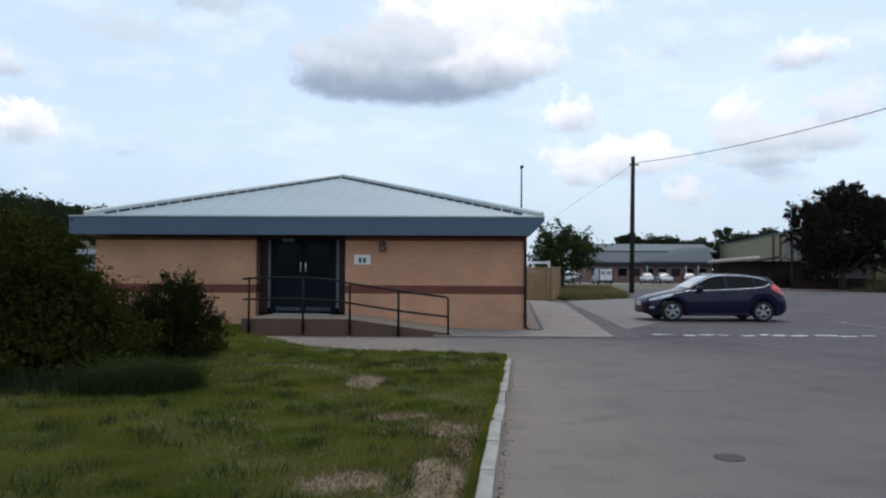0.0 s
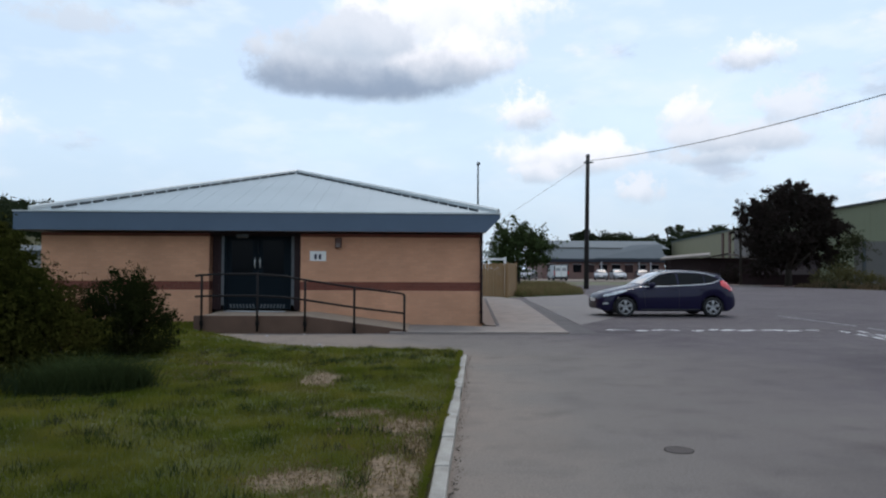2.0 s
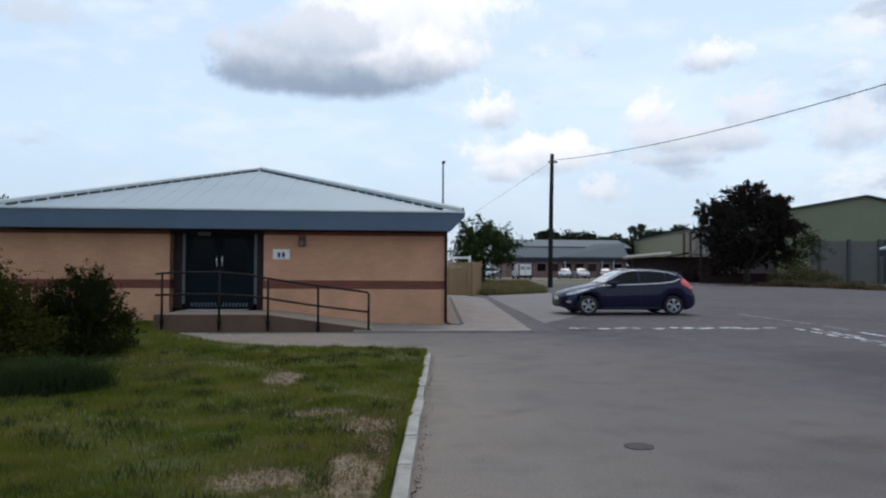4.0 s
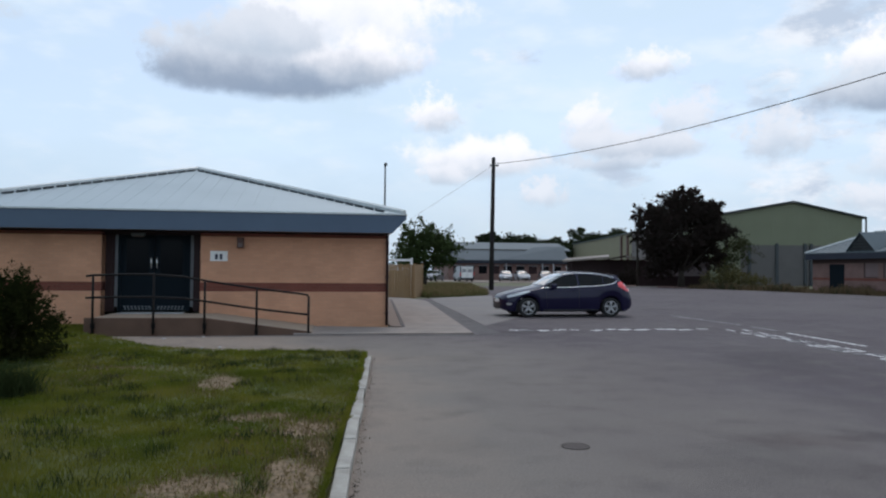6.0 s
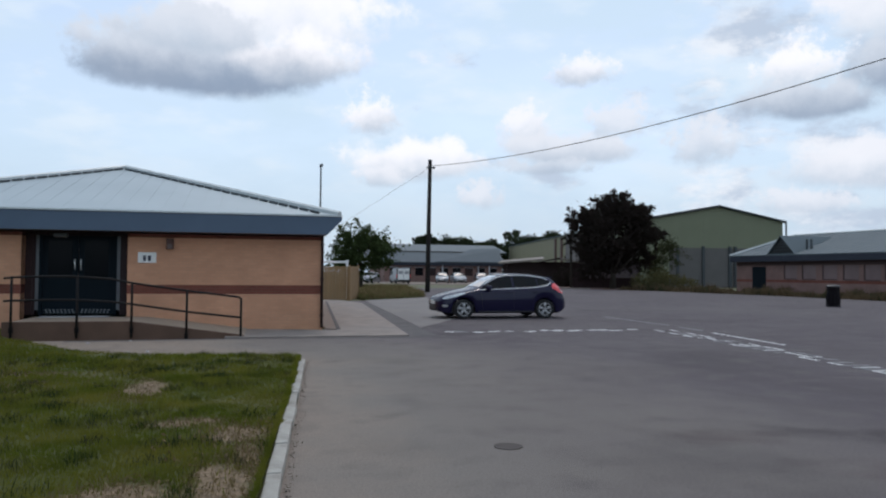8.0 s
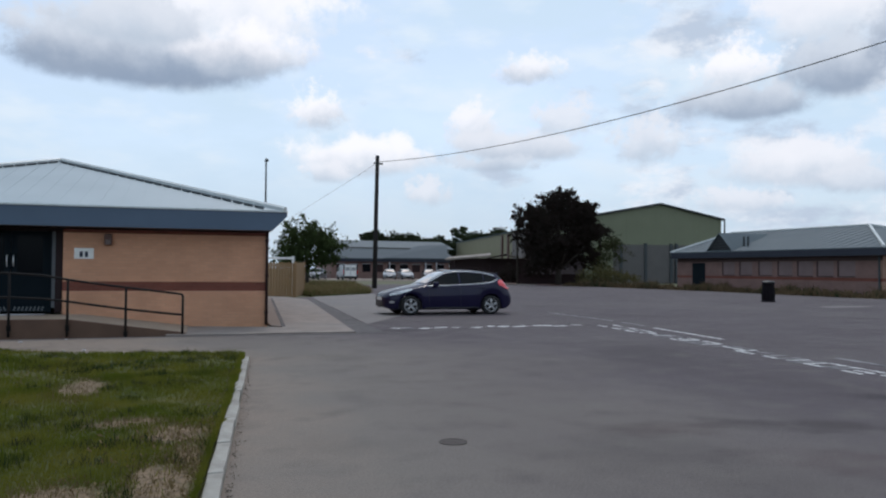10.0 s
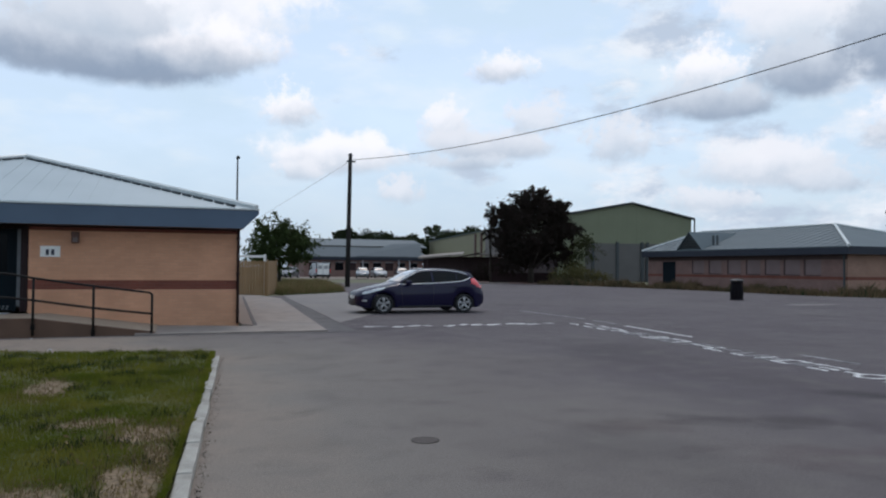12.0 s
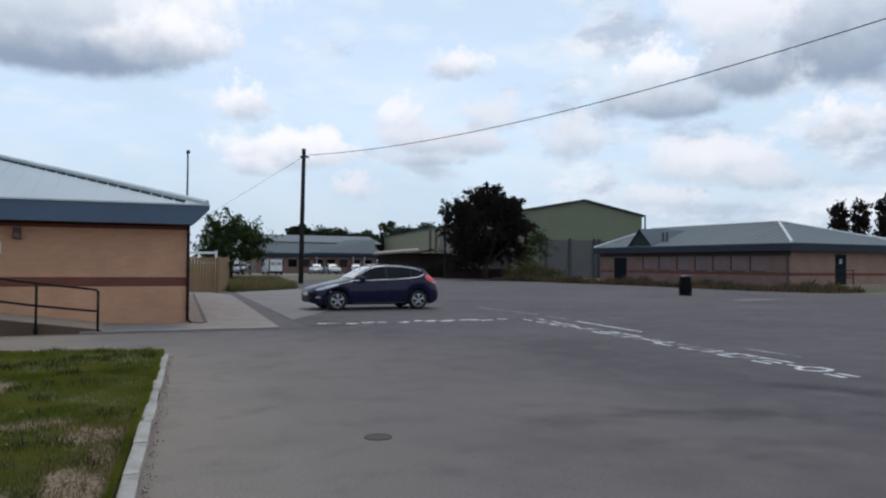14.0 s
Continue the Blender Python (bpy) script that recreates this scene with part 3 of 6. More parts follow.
tagged(part("pavement_apron", prism([(4.85, 19.8), (7.2, 24.0), (8.2, 31.0), (11.0, 43.6), (6.6, 39.5), (6.15, 35.3)], -0.2, 0.006), M_APRON),
       "lighter asphalt apron beside the pavement", "pavement", kind="structure")
tagged(part("road_patch", prism([(3.98, 17.2), (4.7, 17.5), (4.75, 19.3), (5.35, 26.0), (6.1, 35.3), (5.78, 35.3)], -0.2, 0.004), M_DARKASPHALT),
       "dark strip along the pavement", "road", kind="structure")
tagged(part("road_seam", prism([(-3.4, 17.05), (-0.2, 17.12), (5.0, 16.9), (5.0, 17.12), (3.9, 17.24), (-0.2, 17.3), (-3.4, 17.24)], -0.2, 0.004), M_DARKASPHALT),
       "dark seam of tar where road meets pavement", "road", kind="structure")
LAWN = [(kerb_x(-14) - 0.14, -14), (kerb_x(13.1) - 0.14, 13.1), (-1.5, 13.7), (-2.6, 14.35), (-3.6, 15.9), (-4.5, 17.2), (-5.2, 20.3), (-9.6, 20.5), (-40, 24), (-40, -14)]
tagged(part("lawn_ground", prism(LAWN, -0.2, 0.06), M_SOIL), "earth of the lawn beneath the grass", "lawn", kind="structure")
tagged(part("verge_ground", prism([(6.7, 40.3), (11.0, 44.5), (13.4, 56.0), (14.9, 68.0), (19.5, 92.0), (11.0, 92.0), (6.4, 42.5)], -0.2, 0.05), M_SOIL),
       "earth of the grass verge by the pole", "lawn", kind="structure")
tagged(part("car_park", prism([(11.0, 92.0), (60.0, 86.0), (66.0, 112.0), (10.0, 112.0)], -0.2, 0.01), M_PINKGRAVEL), "far car park of brownish gravel", "car park", kind="structure")

kerb = empty("kerb", label="weathered concrete kerb between lawn and road", category="kerb", kind="structure")
y, k = 7.31 - 13 * 0.914 * math.cos(math.atan2(KX1 - KX0, KY1 - KY0)), 0
ka = math.atan2(KX1 - KX0, KY1 - KY0)
kerb_mesh = None
while y < 12.6:
    if kerb_mesh is None:
        first = part("kerb_stone", box(-0.108, 0, 0.001, 0.914 - 0.001, -0.15, 0.072, 0.012), M_KERB, kerb)
        kerb_mesh = first.data
        ob = first
    else:
        ob = new("kerb_stone", kerb_mesh)
        ob.parent = kerb
    gap = 0.03 if k >= 13 else 0.0
    ob.matrix_basis = pose(kerb_x(y) + 0.006 * math.sin(k * 2.1), y + gap, 0.008 * math.sin(k * 1.7) - (0.0 if y < 7.9 else 0.012 if y < 9.5 else 0.028), 0, 0.6 * math.sin(k), -math.degrees(ka) + 0.5 * math.sin(k * 3.3))
    y += 0.914 * math.cos(ka)
    k += 1


# ---- buildings with hipped metal roofs ----
def hip_roof(parent, w, d, over, z0, rise, mat, fascia_h, seam=0.42, seams=True, x_left=None, x_right=None, middle=None):
    """A hipped roof over a plan that reaches from x=-w to 0 and y=0 to d; eaves over the walls; z0: top of the fascia."""
    x0, x1, y0, y1 = (x_left if x_left is not None else -w - over), (x_right if x_right is not None else over), -over, d + over
    half = (x1 - x0) / 2
    cx = middle if middle is not None else (x0 + x1) / 2
    if y1 - y0 >= 2 * half:
        r0, r1 = (cx, y0 + half), (cx, y1 - half)
    else:
        half = (y1 - y0) / 2
        r0, r1 = (x0 + half, y0 + half), (x1 - half, y0 + half)
    zt = z0 + rise
    A, B, C, D = (x0, y0, z0), (x1, y0, z0), (x1, y1, z0), (x0, y1, z0)
    E_, F_ = (*r0, zt), (*r1, zt)
    along_y = y1 - y0 >= x1 - x0
    planes = [(A, B, E_), (B, C, F_, E_), (C, D, F_), (D, A, E_, F_)] if along_y else [(A, B, F_, E_), (B, C, F_), (C, D, E_, F_), (D, A, E_)]
    for p in planes:
        ob = part("roof", slab(p, 0.06), mat, parent)
    # raised hips and ridge
    hips = [(A, E_), (D, F_), (B, E_), (C, F_)] if along_y else [(A, E_), (D, E_), (B, F_), (C, F_)]
    for a, b in hips + [(E_, F_)]:
        bm = tube([Vector(a) + Vector((0, 0, 0.03)), Vector(b) + Vector((0, 0, 0.03))], 0.075, 6)
        part("ridge_cap", bm, M_ROOFTRIM, parent)
    return A, B, C, D, E_, F_, half


def fascia_ring(parent, w, d, over, zb, zt, mat, x_right=None, back=True):
    x0, x1, y0, y1 = -w - over, (x_right if x_right is not None else over), -over, d + over
    part("fascia", box(x0, x1, y0, y0 + 0.04, zb, zt, 0.006), mat, parent, "blue-grey painted fascia board")
    part("fascia", box(x0, x1, y1 - 0.04, y1, zb, zt, 0.006), mat, parent)
    part("fascia", box(x0, x0 + 0.04, y0 + 0.04, y1 - 0.04, zb, zt, 0.006), mat, parent)
    part("fascia", box(x1 - 0.04, x1, y0 + 0.04, y1 - 0.04, zb, zt, 0.006), mat, parent)
    bm = box(x0 + 0.04, x1 - 0.04, y0 + 0.04, y1 - 0.04, zb + 0.0, zb + 0.02)
    part("soffit", bm, M_SOFFIT, parent)


# main building: origin at the front corner by the pavement, x along the front, y to the back
MW, MD = 11.55, 15.5
MZ = 2.40                      # wall top
main = empty("brick_building", pose(2.21, 19.82, 0, 0, 0, -2.0), label="single-storey buff brick building with brown band and metal roof", category="building")
DX0, DX1 = -7.18, -4.80        # door recess
for a, b in ((-MW, DX0), (DX1, 0.0)):
    part("wall", box(a, b, 0, 0.3, -0.1, 0.91), M_BUFF, main)
    part("brick_band", box(a, b, -0.004, 0.3, 0.91, 1.135), M_RED, main, "brown brick band course")
    part("wall", box(a, b, 0, 0.3, 1.135, 2.31), M_BUFF, main)
    part("brick_band", box(a, b, -0.004, 0.3, 2.31, MZ), M_RED, main)
for x0, x1, y0, y1 in ((-MW, -MW + 0.3, 0.3, MD), (-0.3, 0.0, 0.3, MD), (-MW + 0.3, -0.3, MD - 0.3, MD)):
    part("wall", box(x0, x1, y0, y1, -0.1, 0.91), M_BUFF, main)
    part("brick_band", box(x0 - 0.002, x1 + 0.002, y0, y1, 0.91, 1.135), M_RED, main)
    part("wall", box(x0, x1, y0, y1, 1.135, MZ), M_BUFF, main)
FZ0, FZ1 = 2.44, 2.90
XR = 0.42
bm = bmesh.new()
ys = (-0.55, -0.51)
front = [(-MW - 0.45, FZ0), (0.06, FZ0), (XR, FZ0 + 0.36), (XR, FZ1), (-MW - 0.45, FZ1)]
rings = [[bm.verts.new((x, yy, z)) for x, z in front] for yy in ys]
bm.faces.new(rings[0])
bm.faces.new(rings[1][::-1])
for i in range(5):
    j = (i + 1) % 5
    bm.faces.new((rings[0][i], rings[0][j], rings[1][j], rings[1][i]))
part("fascia", bm, M_FASCIA, main, "blue-grey painted fascia board")
part("fascia", box(-MW - 0.45, -MW - 0.41, -0.51, MD + 0.5, FZ0, FZ1), M_FASCIA, main)
part("fascia", box(XR - 0.03, XR, -0.51, MD + 0.5, FZ0 + 0.36, FZ1), M_FASCIA, main)
part("fascia", box(-MW - 0.41, XR - 0.03, MD + 0.46, MD + 0.5, FZ0, FZ1), M_FASCIA, main)
part("soffit", slab([(0.06, -0.50, FZ0 + 0.02), (XR - 0.03, -0.50, FZ0 + 0.37), (XR - 0.03, MD + 0.4, FZ0 + 0.37), (0.06, MD + 0.4, FZ0 + 0.02)], 0.02), M_SOFFIT, main, "sloping pinkish soffit board")
part("soffit", box(-MW - 0.41, 0.06, -0.51, MD + 0.46, FZ0, FZ0 + 0.02), M_SOFFIT, main)
part("gutter_edge", box(-MW - 0.47, XR + 0.02, -0.58, -0.5, FZ1, FZ1 + 0.035, 0.008), M_ROOFTRIM, main, "pale metal drip edge along the eaves")
hipA, hipB, hipC, hipD, hipE, hipF, HALF = hip_roof(main, MW, MD, 0.5, FZ1 + 0.05, 1.76, M_ROOF, 0.46, x_left=-MW - 0.08, x_right=XR - 0.05, middle=-5.84)

# standing seams on the front slope, and dark dashes imitating the shade beside the hips
apex = Vector(hipE)
ex0, ex1, ey = hipA[0], hipB[0], hipA[1]
zf = hipA[2]
slope = (apex.z - zf) / (apex.y - ey)
x = ex0 + 0.45
while x < ex1 - 0.3:
    reach = min(x - ex0, ex1 - x) - 0.12
    part("roof_seam", tube([(x, ey + 0.02, zf + 0.004), (x, ey + reach, zf + 0.004 + slope * reach)], 0.007, 4), M_ROOF, main)
    x += 0.45
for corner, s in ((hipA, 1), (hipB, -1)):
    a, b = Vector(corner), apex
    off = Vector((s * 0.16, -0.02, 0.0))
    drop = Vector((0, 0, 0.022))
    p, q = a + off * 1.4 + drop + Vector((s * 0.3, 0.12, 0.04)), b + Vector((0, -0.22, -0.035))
    # dark tubes laid on the slope in place of the hip cap's shade
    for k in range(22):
        part("hip_shadow_strip", tube([p.lerp(q, k / 22), p.lerp(q, (k + 0.8) / 22)], 0.032, 5), M_RIB, main, "dark dash standing in for shade beside the hip cap")

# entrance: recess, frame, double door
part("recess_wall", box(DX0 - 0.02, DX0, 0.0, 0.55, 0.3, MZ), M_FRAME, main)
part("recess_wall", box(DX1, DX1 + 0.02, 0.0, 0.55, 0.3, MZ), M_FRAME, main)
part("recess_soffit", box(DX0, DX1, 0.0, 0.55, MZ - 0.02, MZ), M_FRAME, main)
door = empty("double_door", main.matrix_world @ pose((DX0 + DX1) / 2, 0.34, 0.37), label="dark green double entrance door with steel handles", category="door")
HW = (DX1 - DX0) / 2
for s in (-1, 1):
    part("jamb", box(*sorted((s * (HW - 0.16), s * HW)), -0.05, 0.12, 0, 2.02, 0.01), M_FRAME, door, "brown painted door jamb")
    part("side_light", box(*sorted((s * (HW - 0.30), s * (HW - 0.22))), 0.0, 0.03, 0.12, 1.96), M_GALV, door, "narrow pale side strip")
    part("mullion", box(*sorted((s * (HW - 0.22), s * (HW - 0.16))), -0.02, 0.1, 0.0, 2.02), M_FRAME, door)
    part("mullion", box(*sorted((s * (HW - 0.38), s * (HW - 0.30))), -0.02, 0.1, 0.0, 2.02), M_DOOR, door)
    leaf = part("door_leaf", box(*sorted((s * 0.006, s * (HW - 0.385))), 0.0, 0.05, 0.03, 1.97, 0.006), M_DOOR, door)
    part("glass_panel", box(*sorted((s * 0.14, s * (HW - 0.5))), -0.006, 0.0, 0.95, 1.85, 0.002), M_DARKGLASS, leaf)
    for k in range(8):
        a = 0.06 + (HW - 0.50) * k / 8
        for z in (0.05, 0.105):
            part("kick_stud", box(*sorted((s * (a + 0.012 + 0.02 * (z > 0.1)), s * (a + (HW - 0.50) / 8 - 0.03 + 0.02 * (z > 0.1)))), -0.006, 0.0, z, z + 0.042, 0.001), M_GALV, leaf, "pale stud of the kick plate")
    part("handle", tube([(s * 0.07, -0.01, 1.12), (s * 0.07, -0.06, 1.14), (s * 0.07, -0.06, 1.36), (s * 0.07, -0.01, 1.38)], 0.016, 8), M_STEEL, leaf, "bright steel pull handle", smooth=True)
part("door_head", box(-HW, HW, -0.05, 0.12, 1.975, 2.03, 0.008), M_FRAME, door)
lamp = empty("entrance_light", main.matrix_world @ pose(-6.35, 0.12, MZ - 0.02), label="small grey bulkhead light over the door", category="light fitting")
part("housing", box(-0.16, 0.16, -0.06, 0.06, -0.08, 0.0, 0.02), M_GALV, lamp)
part("lens", box(-0.13, 0.13, -0.045, 0.045, -0.1, -0.08, 0.008), M_LENS, lamp)

# building sign with two unreadable figures, and the alarm box
sign = empty("wall_sign", main.matrix_world @ pose(-4.34, -0.022, 1.81), label="white rectangular sign board on the brick wall", category="sign")
part("board", box(-0.215, 0.215, 0, 0.02, -0.13, 0.13, 0.004), M_WHITE, sign)
for x in (-0.06, 0.055):
    part("bar", box(x - 0.035, x + 0.035, -0.004, 0.0, -0.085, 0.05), M_INK, sign, "dark printed bar")
alarm = empty("wall_lamp", main.matrix_world @ pose(-3.80, 0, 2.15), label="small brown box lamp under the eaves", category="wall lamp")
part("case", box(-0.085, 0.085, -0.13, 0, -0.13, 0.14, 0.02), M_LAMP, alarm)
part("lens", box(-0.05, 0.05, -0.14, -0.13, -0.11, 0.0, 0.008), M_LENS, alarm, "dull lens of the lamp")
pipe = empty("downpipe", main.matrix_world @ pose(-0.03, -0.06, 0), label="dark brown plastic downpipe at the wall corner", category="downpipe")
part("pipe", tube([(0, 0, 0.04), (0, 0, 2.30), (0.0, -0.04, 2.44)], 0.036, 10), M_FRAME, pipe, smooth=True)
for z in (0.35, 1.3, 2.2):
    part("bracket", box(-0.05, 0.05, -0.03, 0.06, z - 0.02, z + 0.02, 0.004), M_FRAME, pipe)

# gravel drain strip beside the side wall
tagged(part("drain_bed", prism([(2.27, 19.6), (2.5, 19.3), (4.2, 37.0), (3.0, 37.0)], 0.0, 0.034), M_PINKGRAVEL), "brown gravel bed along the side wall", "gravel", kind="structure")
tagged(part("drain_strip", prism([(2.5, 19.2), (2.6, 19.2), (4.3, 37.0), (4.2, 37.0)], 0.0, 0.038), M_DARKASPHALT), "dark drain strip along the side wall", "drain", kind="structure")

# entrance platform and ramp (local x along the front, y=0 at the wall)
ramp = empty("entrance_ramp", main.matrix_world.copy(), label="concrete entrance platform with a ramp along the wall", category="ramp")
PL, PR, PE, PF, PH = -6.86, -4.32, -1.92, -2.35, 0.345
outline = [(PL, -0.1), (PE, -0.1), (PE, 0.04), (PR, PH), (PL, PH)]
bm = bmesh.new()
a = [bm.verts.new((x, PF + 0.16, z)) for x, z in outline]
b = [bm.verts.new((x, -0.005, z)) for x, z in outline]
bm.faces.new(a)
bm.faces.new(b[::-1])
for i in range(5):
    j = (i + 1) % 5
    bm.faces.new((a[i], a[j], b[j], b[i]))
part("slab", bm, M_RAMP, ramp, "pale worn concrete top")
bm = bmesh.new()
outline = [(PL, -0.1), (PE, -0.1), (PE, 0.05), (PR, PH + 0.03), (PL, PH + 0.03)]
a = [bm.verts.new((x, PF, z)) for x, z in outline]
b = [bm.verts.new((x, PF + 0.16, z)) for x, z in outline]
bm.faces.new(a)
bm.faces.new(b[::-1])
for i in range(5):
    j = (i + 1) % 5
    bm.faces.new((a[i], a[j], b[j], b[i]))
part("edge_wall", bm, M_RAMPSIDE, ramp, "brown brick side of the ramp")
part("mat", box(-6.75, -5.2, -0.2, 0.25, PH, PH + 0.012, 0.003), M_PALE, ramp, "pale threshold mat")


def rail_z(x):
    return PH if x < PR else max(0.03, PH + (0.03 - PH) * (x - PR) / (PE - PR))


rail = empty("handrail", main.matrix_world.copy(), label="black painted tubular steel handrail along the ramp", category="handrail")
POSTS = [-6.67, -5.39, -4.29, -3.15, -1.99]
YR = PF - 0.035
for x in POSTS:
    z = rail_z(x)
    part("post", tube([(x, YR, max(z - 0.32, -0.02)), (x, YR, float(np.interp(x, [-6.67, -5.39, -4.29, -3.15, -1.99], [1.32, 1.345, 1.215, 1.05, 0.88])))], 0.026, 10), M_RAIL, rail, smooth=True)
    part("foot", box(x - 0.04, x + 0.04, YR - 0.02, YR + 0.036, max(z - 0.2, 0.0), max(z - 0.08, 0.04), 0.008), M_RAIL, rail)
for h in (0.96, 0.49):
    heights = (1.30, 1.32, 1.345, 1.345, 1.30, 1.215, 1.125, 1.05, 0.98) if h > 0.9 else (0.82, 0.83, 0.845, 0.845, 0.81, 0.755, 0.665, 0.585, 0.52)
    pts = [(x, YR, z) for x, z in zip((-6.82, -6.67, -6.0, -5.39, -4.75, -4.29, -3.7, -3.15, -2.6), heights)]
    if h > 0.9:
        pts += [(-2.15, YR, 0.925), (-2.03, YR, 0.905), (-1.99, YR, 0.86)]
    else:
        pts += [(-1.99, YR, 0.45)]
    part("top_rail" if h > 0.9 else "mid_rail", tube(pts, 0.024, 10), M_RAIL, rail, smooth=True)


# ---- vehicles ----
def curve(pairs):
    xs, zs = [p[0] for p in pairs], [p[1] for p in pairs]
    return lambda x: float(np.interp(x, xs, zs))


def build_car(name, paint, label, scale=1.0, full=True):
    """A five-door hatchback, nose at -x, wheels on z=0."""
    L = 4.36
    top = curve([(0, .60), (.04, .67), (.16, .735), (.4, .81), (.8, .90), (1.2, .985), (1.32, 1.02), (1.6, 1.20), (1.9, 1.355), (2.1, 1.425), (2.4, 1.472), (2.75, 1.482), (3.15, 1.462),
                 (3.5, 1.42), (3.82, 1.355), (3.9, 1.30), (4.02, 1.16), (4.14, 1.02), (4.22, .94), (4.31, .80), (4.36, .62)])
    belt = curve([(0, .55), (.3, .72), (.9, .865), (1.3, .925), (2.0, .955), (2.8, .99), (3.4, 1.035), (3.8, 1.07), (4.1, 1.0), (4.36, .58)])
    wid = curve([(0, .52), (.05, .63), (.15, .725), (.35, .815), (.7, .88), (1.2, .905), (2.2, .915), (3.2, .91), (3.7, .895), (4.0, .86), (4.2, .79), (4.32, .70), (4.36, .62)])
    WX, WR, WZ = (0.80, 3.55), 0.345, 0.315

    def section(x):
        zt, w = top(x), wid(x)
        zb = 0.20 + max(0.0, 0.16 - x) * 0.5 + max(0.0, x - 4.1) * 0.55
        for c in WX:
            if abs(x - c) < WR + 0.03:
                zb = max(zb, WZ + math.sqrt((WR + 0.03) ** 2 - (x - c) ** 2))
        zl = min(belt(x), zt - 0.035)
        cab = min(1.0, max(0.0, (zt - zl - 0.04) / 0.42))
        wt = w - 0.10 - 0.215 * cab
        pts = [(w - 0.035, zb), (w, zb + 0.22 * (zl - zb)), (w + 0.008, zb + 0.55 * (zl - zb)), (w - 0.004, zb + 0.85 * (zl - zb)), (w - 0.035, zl),
               (w - 0.035 - (w - 0.035 - wt) * 0.55, zl + (zt - 0.05 - zl) * 0.55), (wt, zt - 0.05), (wt - 0.07, zt - 0.014), (wt * 0.5, zt), (0, zt + 0.006)]
        return pts

    def side_y(x, z):
        p = section(x)
        zs = [q[1] for q in p[:7]]
        return float(np.interp(z, zs, [q[0] for q in p[:7]]))

    def top_z(x, yy):
        p = section(x)[::-1]
        return float(np.interp(abs(yy), [q[0] for q in p[:6]], [q[1] for q in p[:6]]))

    car = empty(name, label=label, category="car")

    def put(pname, bm, mat, parent=car, plabel="", smooth=True):
        ob = part(pname, bm, mat, parent, plabel, smooth)
        return ob

    def shift(bm):
        for v in bm.verts:
            v.co.x -= L / 2
        return bm

    bm = bmesh.new()
    xs = sorted(set([0, .02, .05, .1] + [round(i * (0.05 if full else 0.12), 3) for i in range(1, int(L / (0.05 if full else 0.12)) + 1)] + [4.30, 4.34, L]))
    rows = []
    for x in xs:
        p = section(x)
        rows.append([bm.verts.new((x, yy, z)) for yy, z in p] + [bm.verts.new((x, -yy, z)) for yy, z in p[-2::-1]])
    for a, b in zip(rows, rows[1:]):
        for i in range(len(a) - 1):
            bm.faces.new((a[i], a[i + 1], b[i + 1], b[i]))
    bm.faces.new(rows[0])
    bm.faces.new(rows[-1][::-1])
    put("body", shift(bm), paint)
    put("underbody", shift(box(0.3, 4.1, -0.72, 0.72, 0.17, 0.5, 0.03)), M_BLACKPL)

    def side_patch(pname, poly, mat, off=0.006, sides=(1, -1), plabel="", n=7):
        """A panel that follows the car's side: poly gives (x, low, high) columns."""
        for s in sides:
            b2 = bmesh.new()
            prev = None
            for x, lo, hi in poly:
                col = [b2.verts.new((x, s * (side_y(x, lo + (hi - lo) * k / n) + off), lo + (hi - lo) * k / n)) for k in range(n + 1)]
                if prev:
                    for k in range(n):
                        b2.faces.new((prev[k], prev[k + 1], col[k + 1], col[k]))
                prev = col
            put(pname, shift(b2), mat, car, plabel)

    def cols(x0, x1, lo, hi, n=12):
        return [(x0 + (x1 - x0) * i / n, lo(x0 + (x1 - x0) * i / n), hi(x0 + (x1 - x0) * i / n)) for i in range(n + 1)]

    sill = curve([(1.3, .965), (2.0, .985), (2.8, 1.02), (3.3, 1.055), (3.6, 1.10), (3.78, 1.19)])
    head = curve([(1.36, .985), (1.75, 1.215), (2.0, 1.335), (2.3, 1.385), (2.8, 1.392), (3.2, 1.365), (3.5, 1.315), (3.78, 1.22)])
    side_patch("side_window", cols(1.40, 2.44, sill, head), M_CARGLASS, plabel="dark tinted door glass")
    side_patch("side_window", cols(2.50, 3.30, sill, head), M_CARGLASS, plabel="dark tinted door glass")
    side_patch("side_window", cols(3.33, 3.74, sill, head, 6), M_CARGLASS, plabel="dark quarter glass")
    if full:
        for s in (1, -1):
            pts = [(x, s * (side_y(x, sill(x) - 0.016) + 0.004), sill(x) - 0.016) for x in np.linspace(1.32, 3.79, 24)]
            put("belt_trim", shift(tube(pts, 0.014, 6)), M_CHROME, car, "bright trim strip below the windows")
            # bright tube imitating the sky's reflection along the roof edge
            put("roof_trim", shift(tube([(x, s * (side_y(x, head(x) + 0.035) + 0.004), head(x) + 0.035) for x in np.linspace(1.5, 3.7, 24)], 0.013, 6)), M_CHROME, car, "bright strip standing in for the sky's reflection on the roof edge")
            put("door_gap", shift(tube([(2.47, s * (side_y(2.47, z) + 0.0), z) for z in np.linspace(0.26, 0.98, 8)], 0.005, 4)), M_BLACKPL)
            put("door_gap", shift(tube([(1.36 + 0.12 * (0.9 - z), s * (side_y(1.36, z) + 0.0), z) for z in np.linspace(0.3, 0.9, 8)], 0.005, 4)), M_BLACKPL)
            for x in (2.30, 3.22):
                put("door_handle", shift(box(x - 0.1, x + 0.1, *sorted((s * (side_y(x, .88)), s * (side_y(x, .88) + 0.03))), 0.865, 0.895, 0.008)), paint)
